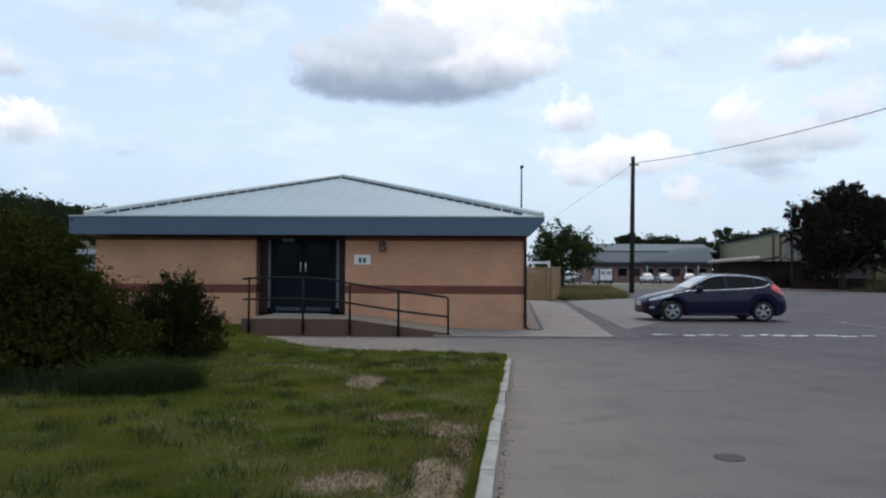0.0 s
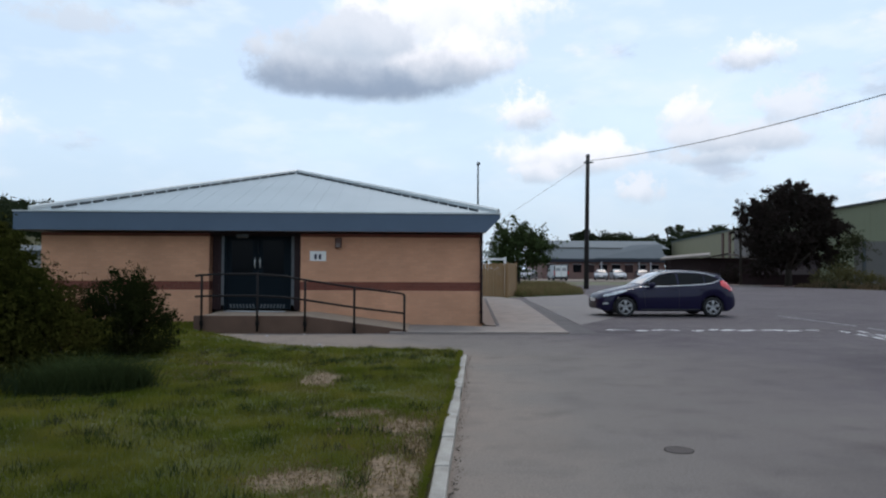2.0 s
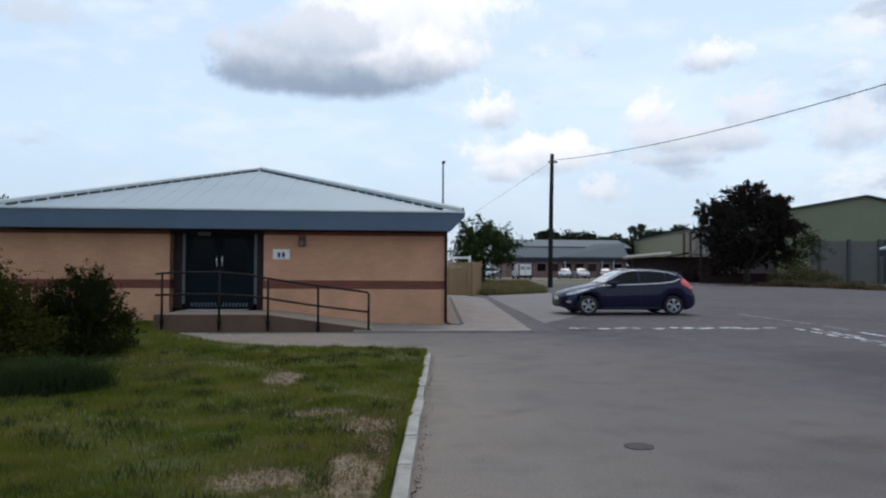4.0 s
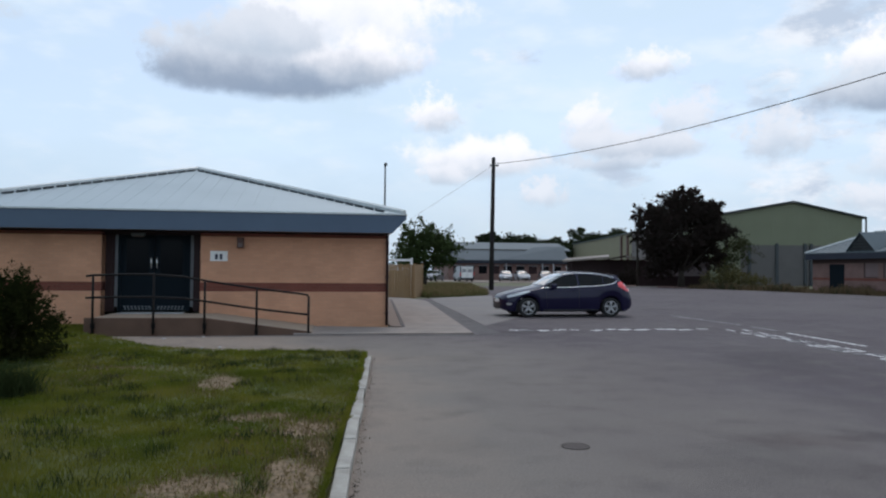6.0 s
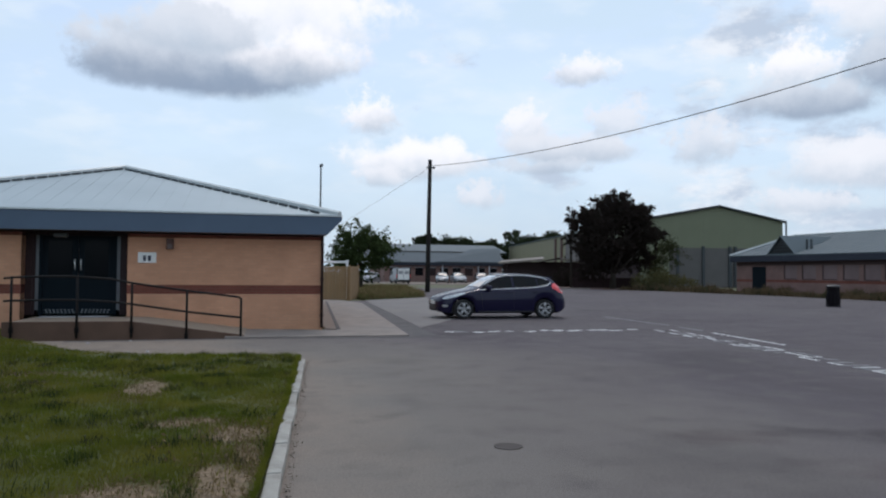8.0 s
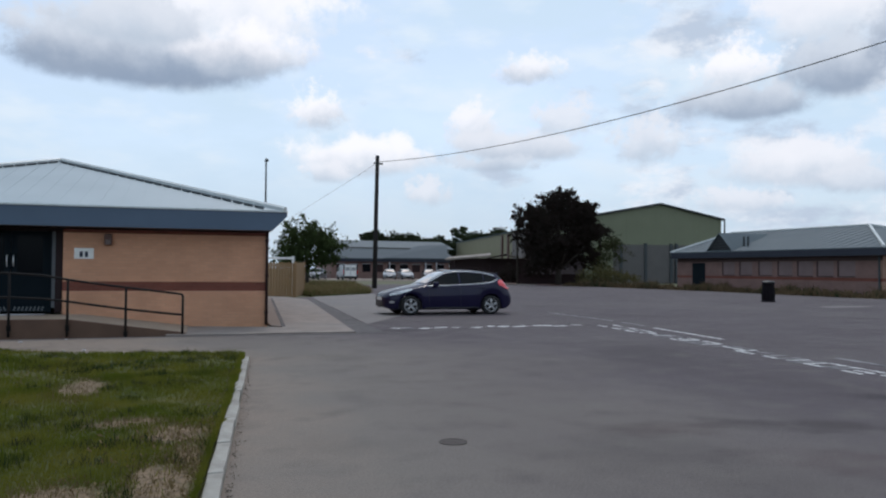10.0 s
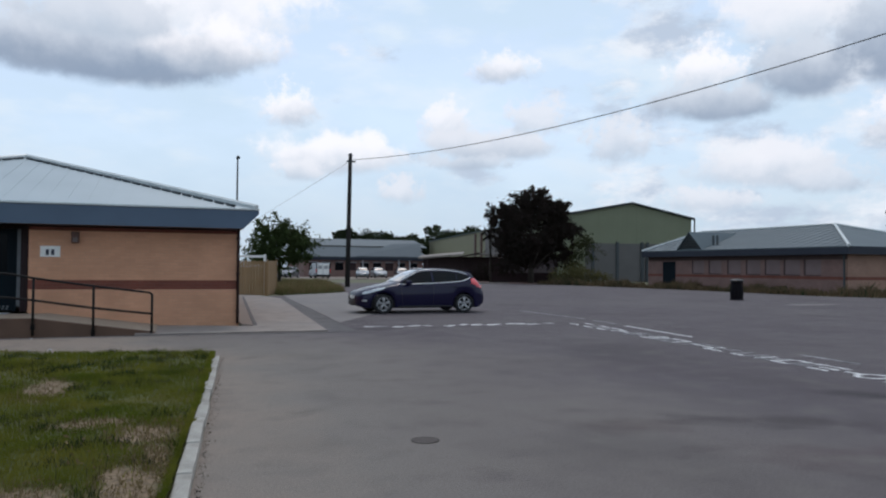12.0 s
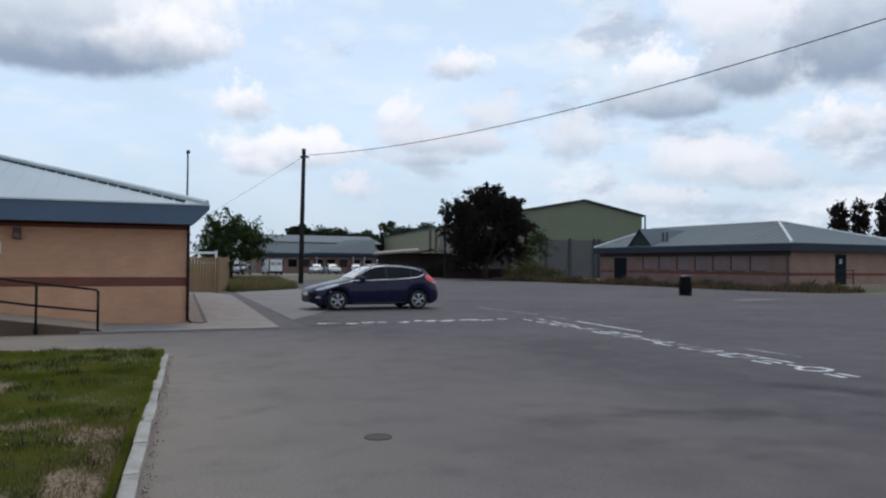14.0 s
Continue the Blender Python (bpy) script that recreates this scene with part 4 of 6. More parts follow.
            m = put("mirror", shift(box(1.50, 1.68, *sorted((s * 0.90, s * 1.06)), 0.95, 1.09, 0.035)), paint)
            put("rocker", shift(tube([(x, s * (side_y(x, 0.25) + 0.0), 0.235) for x in np.linspace(1.28, 3.12, 8)], 0.022, 6)), M_BLACKPL)
    side_patch("tail_light", [(3.80, 1.0, 1.12), (3.90, .955, 1.17), (3.98, .91, 1.15), (4.08, .86, 1.06), (4.18, .83, .965), (4.30, .81, .89)], M_TAILRED, 0.012, plabel="red tail lamp")
    side_patch("headlight", [(.16, .63, .675), (.3, .655, .735), (.5, .705, .79), (.7, .765, .835), (.84, .82, .855)], M_HEADLENS, 0.01, plabel="clear headlamp lens")
    side_patch("fog_lamp", [(.13, .40, .44), (.2, .39, .46), (.28, .40, .45)], M_HEADLENS, 0.012)

    def top_patch(pname, x0, x1, half, mat, off=0.006, plabel=""):
        b2 = bmesh.new()
        prev = None
        for i in range(11):
            x = x0 + (x1 - x0) * i / 10
            hw = half(x)
            row = [b2.verts.new((x - 0.004, yy, top_z(x, yy) + off)) for yy in np.linspace(-hw, hw, 13)]
            if prev:
                for k in range(12):
                    b2.faces.new((prev[k], prev[k + 1], row[k + 1], row[k]))
            prev = row
        put(pname, shift(b2), mat, car, plabel)

    top_patch("windscreen", 1.36, 2.02, lambda x: 0.70 - 0.11 * (x - 1.36) / 0.66, M_SCREEN if full else M_CARGLASS, plabel="sloping windscreen")
    top_patch("rear_window", 3.91, 4.12, lambda x: 0.56, M_CARGLASS, 0.012)
    put("spoiler", shift(box(3.72, 3.93, -0.54, 0.54, 1.335, 1.375, 0.012)), paint)
    put("grille", shift(box(-0.012, 0.05, -0.42, 0.42, 0.27, 0.43, 0.01)), M_BLACKPL)
    put("number_plate", shift(box(-0.02, 0.03, -0.26, 0.26, 0.47, 0.575, 0.004)), M_WHITE, car, "blank pale plate")
    put("number_plate", shift(box(4.33, 4.372, -0.26, 0.26, 0.60, 0.70, 0.004)), M_WHITE, car, "blank pale plate")
    # wheels
    first = None
    for c in WX:
        for s in (1, -1):
            m = pose(c - L / 2, s * 0.80, WZ, 0, 0, 0 if s > 0 else 180)
            if first is None:
                first = empty("wheel")
                first.parent = car
                prof = [(0.205, 0.06), (0.225, 0.095), (0.27, 0.108), (0.30, 0.098), (0.314, 0.07), (0.315, 0.0), (0.314, -0.07), (0.30, -0.1), (0.22, -0.1)]
                b2 = bmesh.new()
                n = 28
                rings = [[b2.verts.new((r * math.cos(2 * math.pi * k / n), q, r * math.sin(2 * math.pi * k / n))) for k in range(n)] for r, q in prof]
                for a, b in zip(rings, rings[1:]):
                    for k in range(n):
                        b2.faces.new((a[k], a[(k + 1) % n], b[(k + 1) % n], b[k]))
                part("tyre", b2, M_TYRE, first, smooth=True)
                b2 = tube([(0.212 * math.cos(t), 0.07, 0.212 * math.sin(t)) for t in np.linspace(0, 2 * math.pi, 33)], 0.018, 6, caps=False)
                for k in range(5):
                    t = k * 2 * math.pi / 5 + 0.3
                    for dt in (-0.13, 0.13):
                        tube([(0.04 * math.cos(t), 0.075, 0.04 * math.sin(t)), (0.2 * math.cos(t + dt), 0.078, 0.2 * math.sin(t + dt))], [0.03, 0.022], 6, b2)
                tube([(0, 0.05, 0), (0, 0.092, 0)], [0.055, 0.045], 14, b2)
                part("rim", b2, M_ALLOY, first, "silver five-spoke alloy rim", smooth=True)
                part("brake_disc", tube([(0, 0.0, 0), (0, 0.03, 0)], 0.2, 24), M_BLACKPL, first)
                first.matrix_basis = m
            else:
                w2 = copy_thing(first, m)
                w2.parent = car
    return car


hatch = build_car("hatchback_car", M_CARBLUE, "dark blue five-door hatchback parked on the yard")
hatch.matrix_world = pose(8.55, 24.2, 0.0, 0, 0, 0.0) @ Matrix.Diagonal((1.025, 1.0, 1.0, 1))
far_car = build_car("parked_car", M_SILVER, "silver hatchback parked in the far car park", full=False)
far_car.matrix_world = pose(16.9, 98.5, 0.012, 0, 0, 62)
tagged(far_car, group="cars in the far car park")
for x, yy, rz, mat, lab in ((33.4, 101.5, 80, M_REDCAR, "dark maroon car parked in the far car park"), (27.6, 101.5, 75, M_SILVER, "silver car parked in the far car park"),
                            (30.4, 103.0, 85, M_VANWHITE, "white car parked in the far car park"), (14.6, 100.5, 70, M_REDCAR, "dark maroon car parked in the far car park"), (36.2, 103.0, 90, M_REDCAR, "dark maroon car parked in the far car park")):
    c = copy_thing(far_car, pose(x, yy, 0.012, 0, 0, rz))
    tagged(c, lab)
    for o in c.children:
        if o.name.split(".")[0] in ("body", "spoiler"):
            o.data = o.data.copy()
            o.data.materials[0] = mat

van = empty("white_van", pose(20.9, 98.4, 0.012, 0, 0, -90), label="white panel van parked with its rear doors towards the yard", category="van", group="cars in the far car park")
bm = bmesh.new()
prof = [(-2.2, .35), (-2.25, .8), (-1.6, 1.05), (-1.0, 1.75), (-0.6, 1.98), (2.2, 2.0), (2.3, 1.9), (2.35, .35)]
sides = []
for yy, k in ((-0.92, 0), (-0.98, 1), (0.98, 1), (0.92, 0)):
    sides.append([bm.verts.new((x, yy * (0.9 if z > 1.5 else 1), z)) for x, z in prof])
for a, b in zip(sides, sides[1:]):
    for i in range(len(prof)):
        j = (i + 1) % len(prof)
        bm.faces.new((a[i], a[j], b[j], b[i]))
bm.faces.new(sides[0])
bm.faces.new(sides[-1][::-1])
bmesh.ops.bevel(bm, geom=bm.edges[:], offset=0.03, segments=2, affect="EDGES")
# body greyer than the rear doors, with the shade around them in its colour
part("body", bm, M_VANWHITE, van)
for s in (-1, 1):
    rear = part("rear_door", box(2.352, 2.385, *sorted((s * 0.03, s * 0.76)), 0.45, 1.86, 0.01), M_WHITE, van)
    part("door_window", box(2.385, 2.392, *sorted((s * 0.12, s * 0.66)), 1.22, 1.66, 0.003), M_VANWHITE, rear)
    # black strip in place of the shade beside the rear doors
    part("corner_post", box(2.30, 2.372, *sorted((s * 0.78, s * 0.93)), 0.4, 1.9, 0.01), M_BLACKPL, van, "dark strip standing in for shade at the van's corner")
    part("tail_light", box(2.35, 2.39, *sorted((s * 0.86, s * 0.955)), 0.75, 1.25, 0.01), M_TAILRED, van, "red tail lamp")
    part("side_window", box(-1.2, -0.3, *sorted((s * 0.93, s * 0.985)), 1.15, 1.62, 0.01), M_CARGLASS, van)
part("bumper", box(2.3, 2.45, -0.95, 0.95, 0.32, 0.5, 0.03), M_BLACKPL, van)
# black block filling in the shade under the body
part("shadow_panel", box(-2.0, 2.3, -0.85, 0.85, 0.2, 0.4, 0.02), M_BLACKPL, van)
for x in (-1.45, 1.5):
    for s in (-1, 1):
        part("wheel", tube([(x, s * 0.72, 0.32), (x, s * 0.95, 0.32)], 0.32, 20), M_TYRE, van, smooth=False)


# ---- low brick range across the yard: hip towards the road, gable at the far end ----
RW, RD = 12.0, 20.0
right = empty("brick_range", pose(53.3, 35.3, 0, 0, 0, 1.0), label="low pink brick range with a grey metal roof", category="building")
# end wall in the lit brick colour, the other walls in the shaded one
for x0, x1, y0, y1 in ((-RW, 0, 0, 0.3), (-RW, -RW + 0.3, 0.3, RD), (-0.3, 0, 0.3, RD), (-RW + 0.3, -0.3, RD - 0.3, RD)):
    part("wall", box(x0, x1, y0, y1, -0.1, 0.95), M_PINKLIT if x1 - x0 > 11.9 and y0 == 0 else M_PINKSHADE, right)
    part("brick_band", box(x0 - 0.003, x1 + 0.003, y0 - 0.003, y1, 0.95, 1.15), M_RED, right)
    part("wall", box(x0, x1, y0, y1, 1.15, 2.75), M_PINKLIT if x1 - x0 > 11.9 and y0 == 0 else M_PINKSHADE, right)
fascia_ring(right, RW, RD - 0.5, 0.6, 2.58, 3.08, M_FASCIASHADE)
rx0, rx1, ry0, ry1, rz0, rz1 = -RW - 0.6, 0.6, -0.6, RD + 0.1, 3.1, 4.95
rcx, rh = (rx0 + rx1) / 2, (rx1 - rx0) / 2
rE, rF = (rcx, ry0 + rh, rz1), (rcx, ry1, rz1)
for p in ([(rx0, ry0, rz0), (rx1, ry0, rz0), rE], [(rx1, ry0, rz0), (rx1, ry1, rz0), rF, rE], [(rx0, ry1, rz0), (rx0, ry0, rz0), rE, rF]):
    part("roof", slab(p, 0.08), M_FARROOF, right, "grey profiled metal roof")
part("gable_wall", slab([(rx0, ry1 - 0.1, rz0), (rx1, ry1 - 0.1, rz0), (rcx, ry1 - 0.1, rz1 - 0.1)], 0.05), M_HALL, right)
for a, b in (((rx0, ry0, rz0), rE), ((rx1, ry0, rz0), rE), (rE, rF), (rF, (rx0, ry1, rz0))):
    part("ridge_cap", tube([Vector(a) + Vector((0, 0, 0.04)), Vector(b) + Vector((0, 0, 0.04))], 0.10, 6), M_ROOFTRIM, right)
for i in range(26):
    yy = ry0 + 0.8 + i * 0.78
    run = min(rh, yy - ry0)
    part("roof_seam", tube([(rx0, yy, rz0 + 0.015), (rx0 + run, yy, rz0 + 0.015 + (rz1 - rz0) * run / rh)], 0.02, 4), M_FARROOF, right)
# dark louvred gablet on the yard slope
gy, gw, gh = 14.2, 1.35, 1.4
gx = rx0 + 0.25
gd = gh / (rz1 - rz0) * rh
part("gablet", slab([(gx, gy - gw, rz0 + 0.08), (gx, gy + gw, rz0 + 0.08), (gx, gy, rz0 + gh)], 0.02), M_RIB, right, "dark louvred gablet in the roof")
for s in (-1, 1):
    part("gablet_roof", slab([(gx - 0.15, gy + s * (gw + 0.15), rz0 + 0.05), (gx - 0.15, gy, rz0 + gh + 0.08), (gx + gd, gy, rz0 + gh + 0.08)], 0.05), M_FARROOF, right)
for k in range(5):
    z = rz0 + 0.25 + k * 0.22
    w = gw * (1 - (z - rz0) / gh) * 0.85
    part("louvre", box(gx - 0.05, gx - 0.02, gy - w, gy + w, z, z + 0.06), M_BLACKPL, right)
for yy in (12.95, 12.5):
    zz = rz0 + (rz1 - rz0) * 1.5 / rh
    part("vent_pipe", tube([(rx0 + 1.5, yy, zz - 0.1), (rx0 + 1.5, yy, zz + 0.75)], 0.09, 10), M_RIB, right, "dark roof vent pipe")
for i, yy in enumerate((2.6, 4.3, 6.0, 7.8, 9.7, 11.7, 13.6)):
    w = part("window", box(-RW - 0.012, -RW - 0.004, yy - 0.62, yy + 0.62, 1.25, 2.25), M_COVERED, right, "dull covered window")
    part("window_frame", box(-RW - 0.03, -RW - 0.004, yy + 0.62, yy + 0.76, 1.2, 2.3), M_WINFRAME, w)
    part("window_sill", box(-RW - 0.06, -RW - 0.012, yy - 0.6, yy + 0.6, 1.19, 1.25), M_WINFRAME, w)
# darker band along the top of the long wall
part("brick_band", box(-RW - 0.02, -RW - 0.003, 0.0, RD, 2.27, 2.58), M_WINFRAME, right, "dark brown band under the eaves")
part("door", box(-RW - 0.026, -RW - 0.004, 16.4, 18.0, 0.0, 2.2), M_DOOR, right, "dark double door in the long wall")
rd = part("door", box(-7.7, -6.6, -0.03, -0.004, 0.35, 2.4), M_DOOR, right, "dark end door")
part("door_pane", box(-7.3, -7.05, -0.04, -0.03, 1.75, 2.1), M_PALE, rd)
part("platform", box(-9.6, -3.0, -1.5, -0.01, -0.1, 0.36, 0.02), M_RAMP, right, "pale concrete platform with steps")
rr_ = empty("handrail", right.matrix_world @ pose(0, 0, 0), label="dark tubular handrail beside the end door", category="handrail")
for x in (-9.5, -8.6, -7.8):
    part("post", tube([(x, -1.4, 0.3), (x, -1.4, 1.35)], 0.03, 6), M_RAIL, rr_)
for z in (0.85, 1.33):
    part("top_rail" if z > 1 else "mid_rail", tube([(-9.6, -1.4, z), (-7.7, -1.4, z)], 0.03, 6), M_RAIL, rr_)
part("downpipe", tube([(-RW - 0.06, 0.2, 0), (-RW - 0.06, 0.2, 2.65)], 0.06, 8), M_RIB, right)

# roof of a further range at the edge of the yard
far2 = empty("further_range", pose(78.0, 47.0, 0, 0, 0, 0), label="further low range with a shallow grey roof", category="building")
part("wall", box(-16, 0, 0, 14, -0.1, 3.0), M_PINKSHADE, far2)
fascia_ring(far2, 16, 14, 0.6, 3.0, 3.45, M_FASCIA)
hip_roof(far2, 16, 14, 0.55, 3.5, 1.7, M_FARROOF, 0.4)

# range behind the car park: a lower front roof and a higher one behind
far = empty("far_range", pose(40.6, 113.0, 0), label="long brick range with grey roofs behind the car park", category="building")
part("wall", box(-19, 0, 0, 14, -0.1, 2.6), M_PINKSHADE, far)
part("wall", box(-16, 2.0, 6.5, 22, 2.0, 5.0), M_HALLGREY, far)
part("fascia", box(-19.6, 0.6, -0.6, -0.5, 2.55, 3.1), M_FASCIASHADE, far)
part("roof", slab([(-19.7, -0.65, 3.1), (0.7, -0.65, 3.1), (1.5, 7.5, 5.0), (-18.6, 7.5, 5.0)], 0.12), M_FARROOF2, far, "blue-grey lower roof slope")
part("roof", slab([(-17.4, 7.3, 4.9), (3.4, 7.3, 4.9), (3.4, 14.0, 6.35), (-17.4, 14.0, 6.35)], 0.12), M_FARROOF, far, "paler upper roof slope")
part("roof", slab([(-11.0, -0.7, 3.2), (-0.6, -0.7, 3.2), (1.8, 6.0, 5.6), (-3.0, 7.2, 5.4)], 0.12), M_FARROOF2, far, "grey roof slope joining the hall")
part("gablet", slab([(-17.9, 7.3, 4.8), (-16.9, 7.3, 4.8), (-17.4, 7.3, 6.1)], 0.1), M_RIB, far)
for i in range(9):
    x = -18.2 + i * 2.0
    w = part("window", box(x, x + 1.3, -0.02, -0.004, 1.0, 2.2), M_DARKGLASS if i % 3 else M_FRAME, far)
    part("window_frame", box(x - 0.08, x + 1.38, -0.03, -0.02, 2.2, 2.3), M_PALE, w)
for x in (-10.2, -4.4, -2.6):
    part("post", box(x, x + 0.15, -1.2, -1.05, 0, 2.6), M_PALE, far, "pale canopy post")

# sports hall: gable end to the yard
HWID, HLEN, HEV, HAP = 17.8, 92.0, 8.0, 9.75
HMID = 9.7                     # the ridge stands off the middle of the gable
hall = empty("sports_hall", pose(46.4, 80.5, 0, 0, 0, -10.5), label="large green metal-clad hall with a low gable", category="building")


def gable(y, z_low, inset=0.0):
    return [(inset, y, z_low), (HWID - inset, y, z_low), (HWID - inset, y, HEV), (HMID, y, HAP), (inset, y, HEV)]


bm = bmesh.new()
a = [bm.verts.new(c) for c in gable(0, -0.1)]
b = [bm.verts.new(c) for c in gable(HLEN, -0.1)]
bm.faces.new(a)
bm.faces.new(b[::-1])
for i in (1, 4, 0):
    j = (i + 1) % 5
    bm.faces.new((a[i], a[j], b[j], b[i]))
part("wall", bm, M_HALL, hall, "olive green ribbed cladding")
part("roof", slab([(-0.3, -0.25, HEV + 0.0), (HMID, -0.25, HAP + 0.06), (HMID, HLEN, HAP + 0.06), (-0.3, HLEN, HEV)], 0.14), M_FARROOF, hall)
part("roof", slab([(HMID, -0.25, HAP + 0.06), (HWID + 0.3, -0.25, HEV), (HWID + 0.3, HLEN, HEV), (HMID, HLEN, HAP + 0.06)], 0.14), M_FARROOF, hall)
part("verge", tube([(-0.3, -0.28, HEV), (HMID, -0.28, HAP + 0.04), (HWID + 0.3, -0.28, HEV), (HWID + 0.3, -0.28, 0)], 0.13, 6), M_RIB, hall, "dark verge trim")
part("lower_cladding", box(3.6, HWID - 0.1, -0.12, -0.01, -0.1, 4.7), M_HALLGREY, hall, "grey lower cladding")
for i in range(28):
    x = 0.3 + i * 0.63
    zt = float(np.interp(x, [0, HMID, HWID], [HEV, HAP, HEV])) - 0.15
    part("cladding_rib", box(x, x + 0.09, -0.018, 0.0, 4.72, zt), M_HALL, hall)
for x in (4.4, 7.6, 10.9, 11.6, 14.0):
    part("downpipe", box(x, x + 0.3, -0.34, -0.125, 0, 4.9), M_RIB, hall, "dark vertical post on the cladding")
for yy in (38.0, 42.5):
    part("downpipe", box(-0.3, -0.01, yy, yy + 1.0, 3.0, 7.6), M_LAMP, hall, "dark vertical panel on the side wall")
part("side_panel", box(-0.08, -0.01, 14.0, 36.0, 3.2, HEV - 0.3), M_APRON, hall, "cream side cladding")
part("side_panel", box(-0.08, -0.01, 36.0, HLEN, 3.2, HEV - 0.3), M_HALLSIDE, hall, "tan olive side cladding")
part("lower_cladding", box(-0.14, -0.01, 0.0, 60.0, 0.0, 3.2), M_FRAME, hall)

porch = empty("entrance_canopy", pose(30.2, 84.5, 0, 0, 0, -24.0), label="pale canopies over a dark brick entrance", category="canopy")
part("wall", box(0.2, 9.5, 0.6, 6, -0.1, 2.85), M_FRAME, porch, "dark brown brick wall")
part("roof", slab([(-0.3, -0.5, 2.75), (5.0, -0.5, 3.2), (5.0, 6, 3.6), (-0.3, 6, 3.1)], 0.2), M_CONCRETE, porch, "pale canopy edge")
part("roof", slab([(4.4, -1.2, 2.85), (7.0, -1.2, 3.35), (7.0, 6, 3.4), (4.4, 6, 3.0)], 0.14), M_FRAME, porch)
part("roof", slab([(7.0, -1.2, 3.35), (9.8, -1.2, 2.75), (9.8, 6, 2.8), (7.0, 6, 3.4)], 0.14), M_CONCRETE, porch)
for x in (0.6, 4.8, 9.3):
    part("post", box(x, x + 0.2, -0.4, -0.2, 0, 2.7), M_FRAME, porch)
low = empty("low_wall", pose(35.6, 71.5, 0, 0, 0, -20), label="low dark brick wall at the yard's far edge", category="wall")
part("brickwork", box(-2.2, 4.4, 0, 0.3, -0.1, 1.0), M_FRAME, low)
part("coping", box(-2.3, 4.5, -0.05, 0.35, 1.0, 1.08, 0.01), M_FRAME, low)
tagged(part("earth_bank", prism([(28.0, 68.6), (33.2, 66.8), (36.4, 62.0), (44.0, 68.0), (40.0, 79.0), (30.0, 79.0)], -0.2, 0.03), M_REDSOIL), "reddish bare earth beneath the tree", "earth", kind="structure")
tagged(part("edging", prism([(24.5, 69.1), (33.0, 66.6), (33.1, 66.85), (24.6, 69.35)], -0.1, 0.12), M_CONCRETE), "pale kerb edge at the far side of the yard", "kerb", kind="structure")

# pole, wires, lamp mast
pole = empty("telegraph_pole", pose(14.1, 56.0, 0), label="tall dark timber telegraph pole on the verge", category="pole")
part("shaft", tube([(0, 0, -0.3), (0.05, 0, 5), (0.12, 0, 10.12)], [0.19, 0.165, 0.14], 12), M_POLE, pole, smooth=True)
part("cap", tube([(0.12, 0, 10.04), (0.12, 0, 10.2)], [0.17, 0.12], 12), M_RIB, pole)
part("bracket", box(-0.2, 0.5, -0.2, -0.08, 9.5, 9.62, 0.01), M_RIB, pole)
pts = []
for i in range(41):
    s = 1.3 * i / 40
    pts.append((0.12 + 9.3 * s, -39.7 * s, 9.7 - 3.57 * s + 3.57 * s * s))
part("wire", tube(pts, 0.022, 5), M_RIB, pole, "black overhead cable")
part("wire", tube([(0.1 - 8.2 * s, 54 * s, 9.6 - 6.9 * s) for s in np.linspace(0, 0.95, 9)], 0.012, 4), M_GALV, pole, "thin overhead cable")
mast = empty("lamp_mast", pose(5.2, 49.6, 0), label="slim galvanised lamp mast behind the building", category="mast")
part("column", tube([(0, 0, -0.1), (0, 0, 8.36)], [0.09, 0.05], 8), M_GALV, mast)
part("head", tube([(-0.06, 0, 8.36), (0.05, 0, 8.5), (0.12, 0, 8.56)], [0.06, 0.13, 0.05], 8), M_RIB, mast)

# timber fence
fence = empty("timber_fence", label="closeboard timber fence beyond the pavement", category="fence")
fx = [(3.3, 40.0), (5.75, 39.7), (6.6, 42.2), (7.0, 46.0)]
board = None
for (xa, ya), (xb, yb) in zip(fx, fx[1:]):
    n = int(math.hypot(xb - xa, yb - ya) / 0.145)
    ang = math.degrees(math.atan2(yb - ya, xb - xa))
    for k in range(n):
        f = (k + 0.5) / n
        m = pose(xa + (xb - xa) * f, ya + (yb - ya) * f, 0.02 * math.sin(k * 2.3), 0, 0, ang)
        if board is None:
            board = part("board", box(-0.068, 0.068, -0.012, 0.012, 0.0, 1.78, 0.004), M_WOOD, fence)
            board.matrix_basis = m
        else:
            ob = new("board", board.data)
            ob.parent = fence
            ob.matrix_basis = m
    part("post", box(xa - 0.05, xa + 0.05, ya - 0.05, ya + 0.05, -0.1, 1.85, 0.006), M_WOOD, fence)
porchw = empty("white_porch", pose(4.2, 42.5, 0), label="white post and beam of a porch behind the fence", category="porch")
part("beam", box(-1.6, 1.85, -0.06, 0.06, 1.98, 2.1, 0.01), M_WHITE, porchw)
part("post", box(1.75, 1.88, -0.07, 0.07, 0, 2.16, 0.01), M_WHITE, porchw)
shed = empty("pale_shed", pose(-11.4, 24.5, 0), label="pale rendered shed behind the shrubs", category="shed")
part("wall", box(-3.0, 1.0, 0, 3, -0.1, 1.9), M_PALE, shed)
part("roof", slab([(-3.2, -0.3, 2.0), (1.2, -0.3, 2.0), (1.2, 3.2, 2.25), (-3.2, 3.2, 2.25)], 0.15), M_RIB, shed)

# litter bin
bin_ = empty("litter_bin", pose(27.9, 30.2, 0), label="black plastic litter bin with a hooded top", category="litter bin")
part("base", tube([(0, 0, 0), (0, 0, 0.05), (0, 0, 0.08)], [0.35, 0.34, 0.30], 24), M_BIN, bin_)
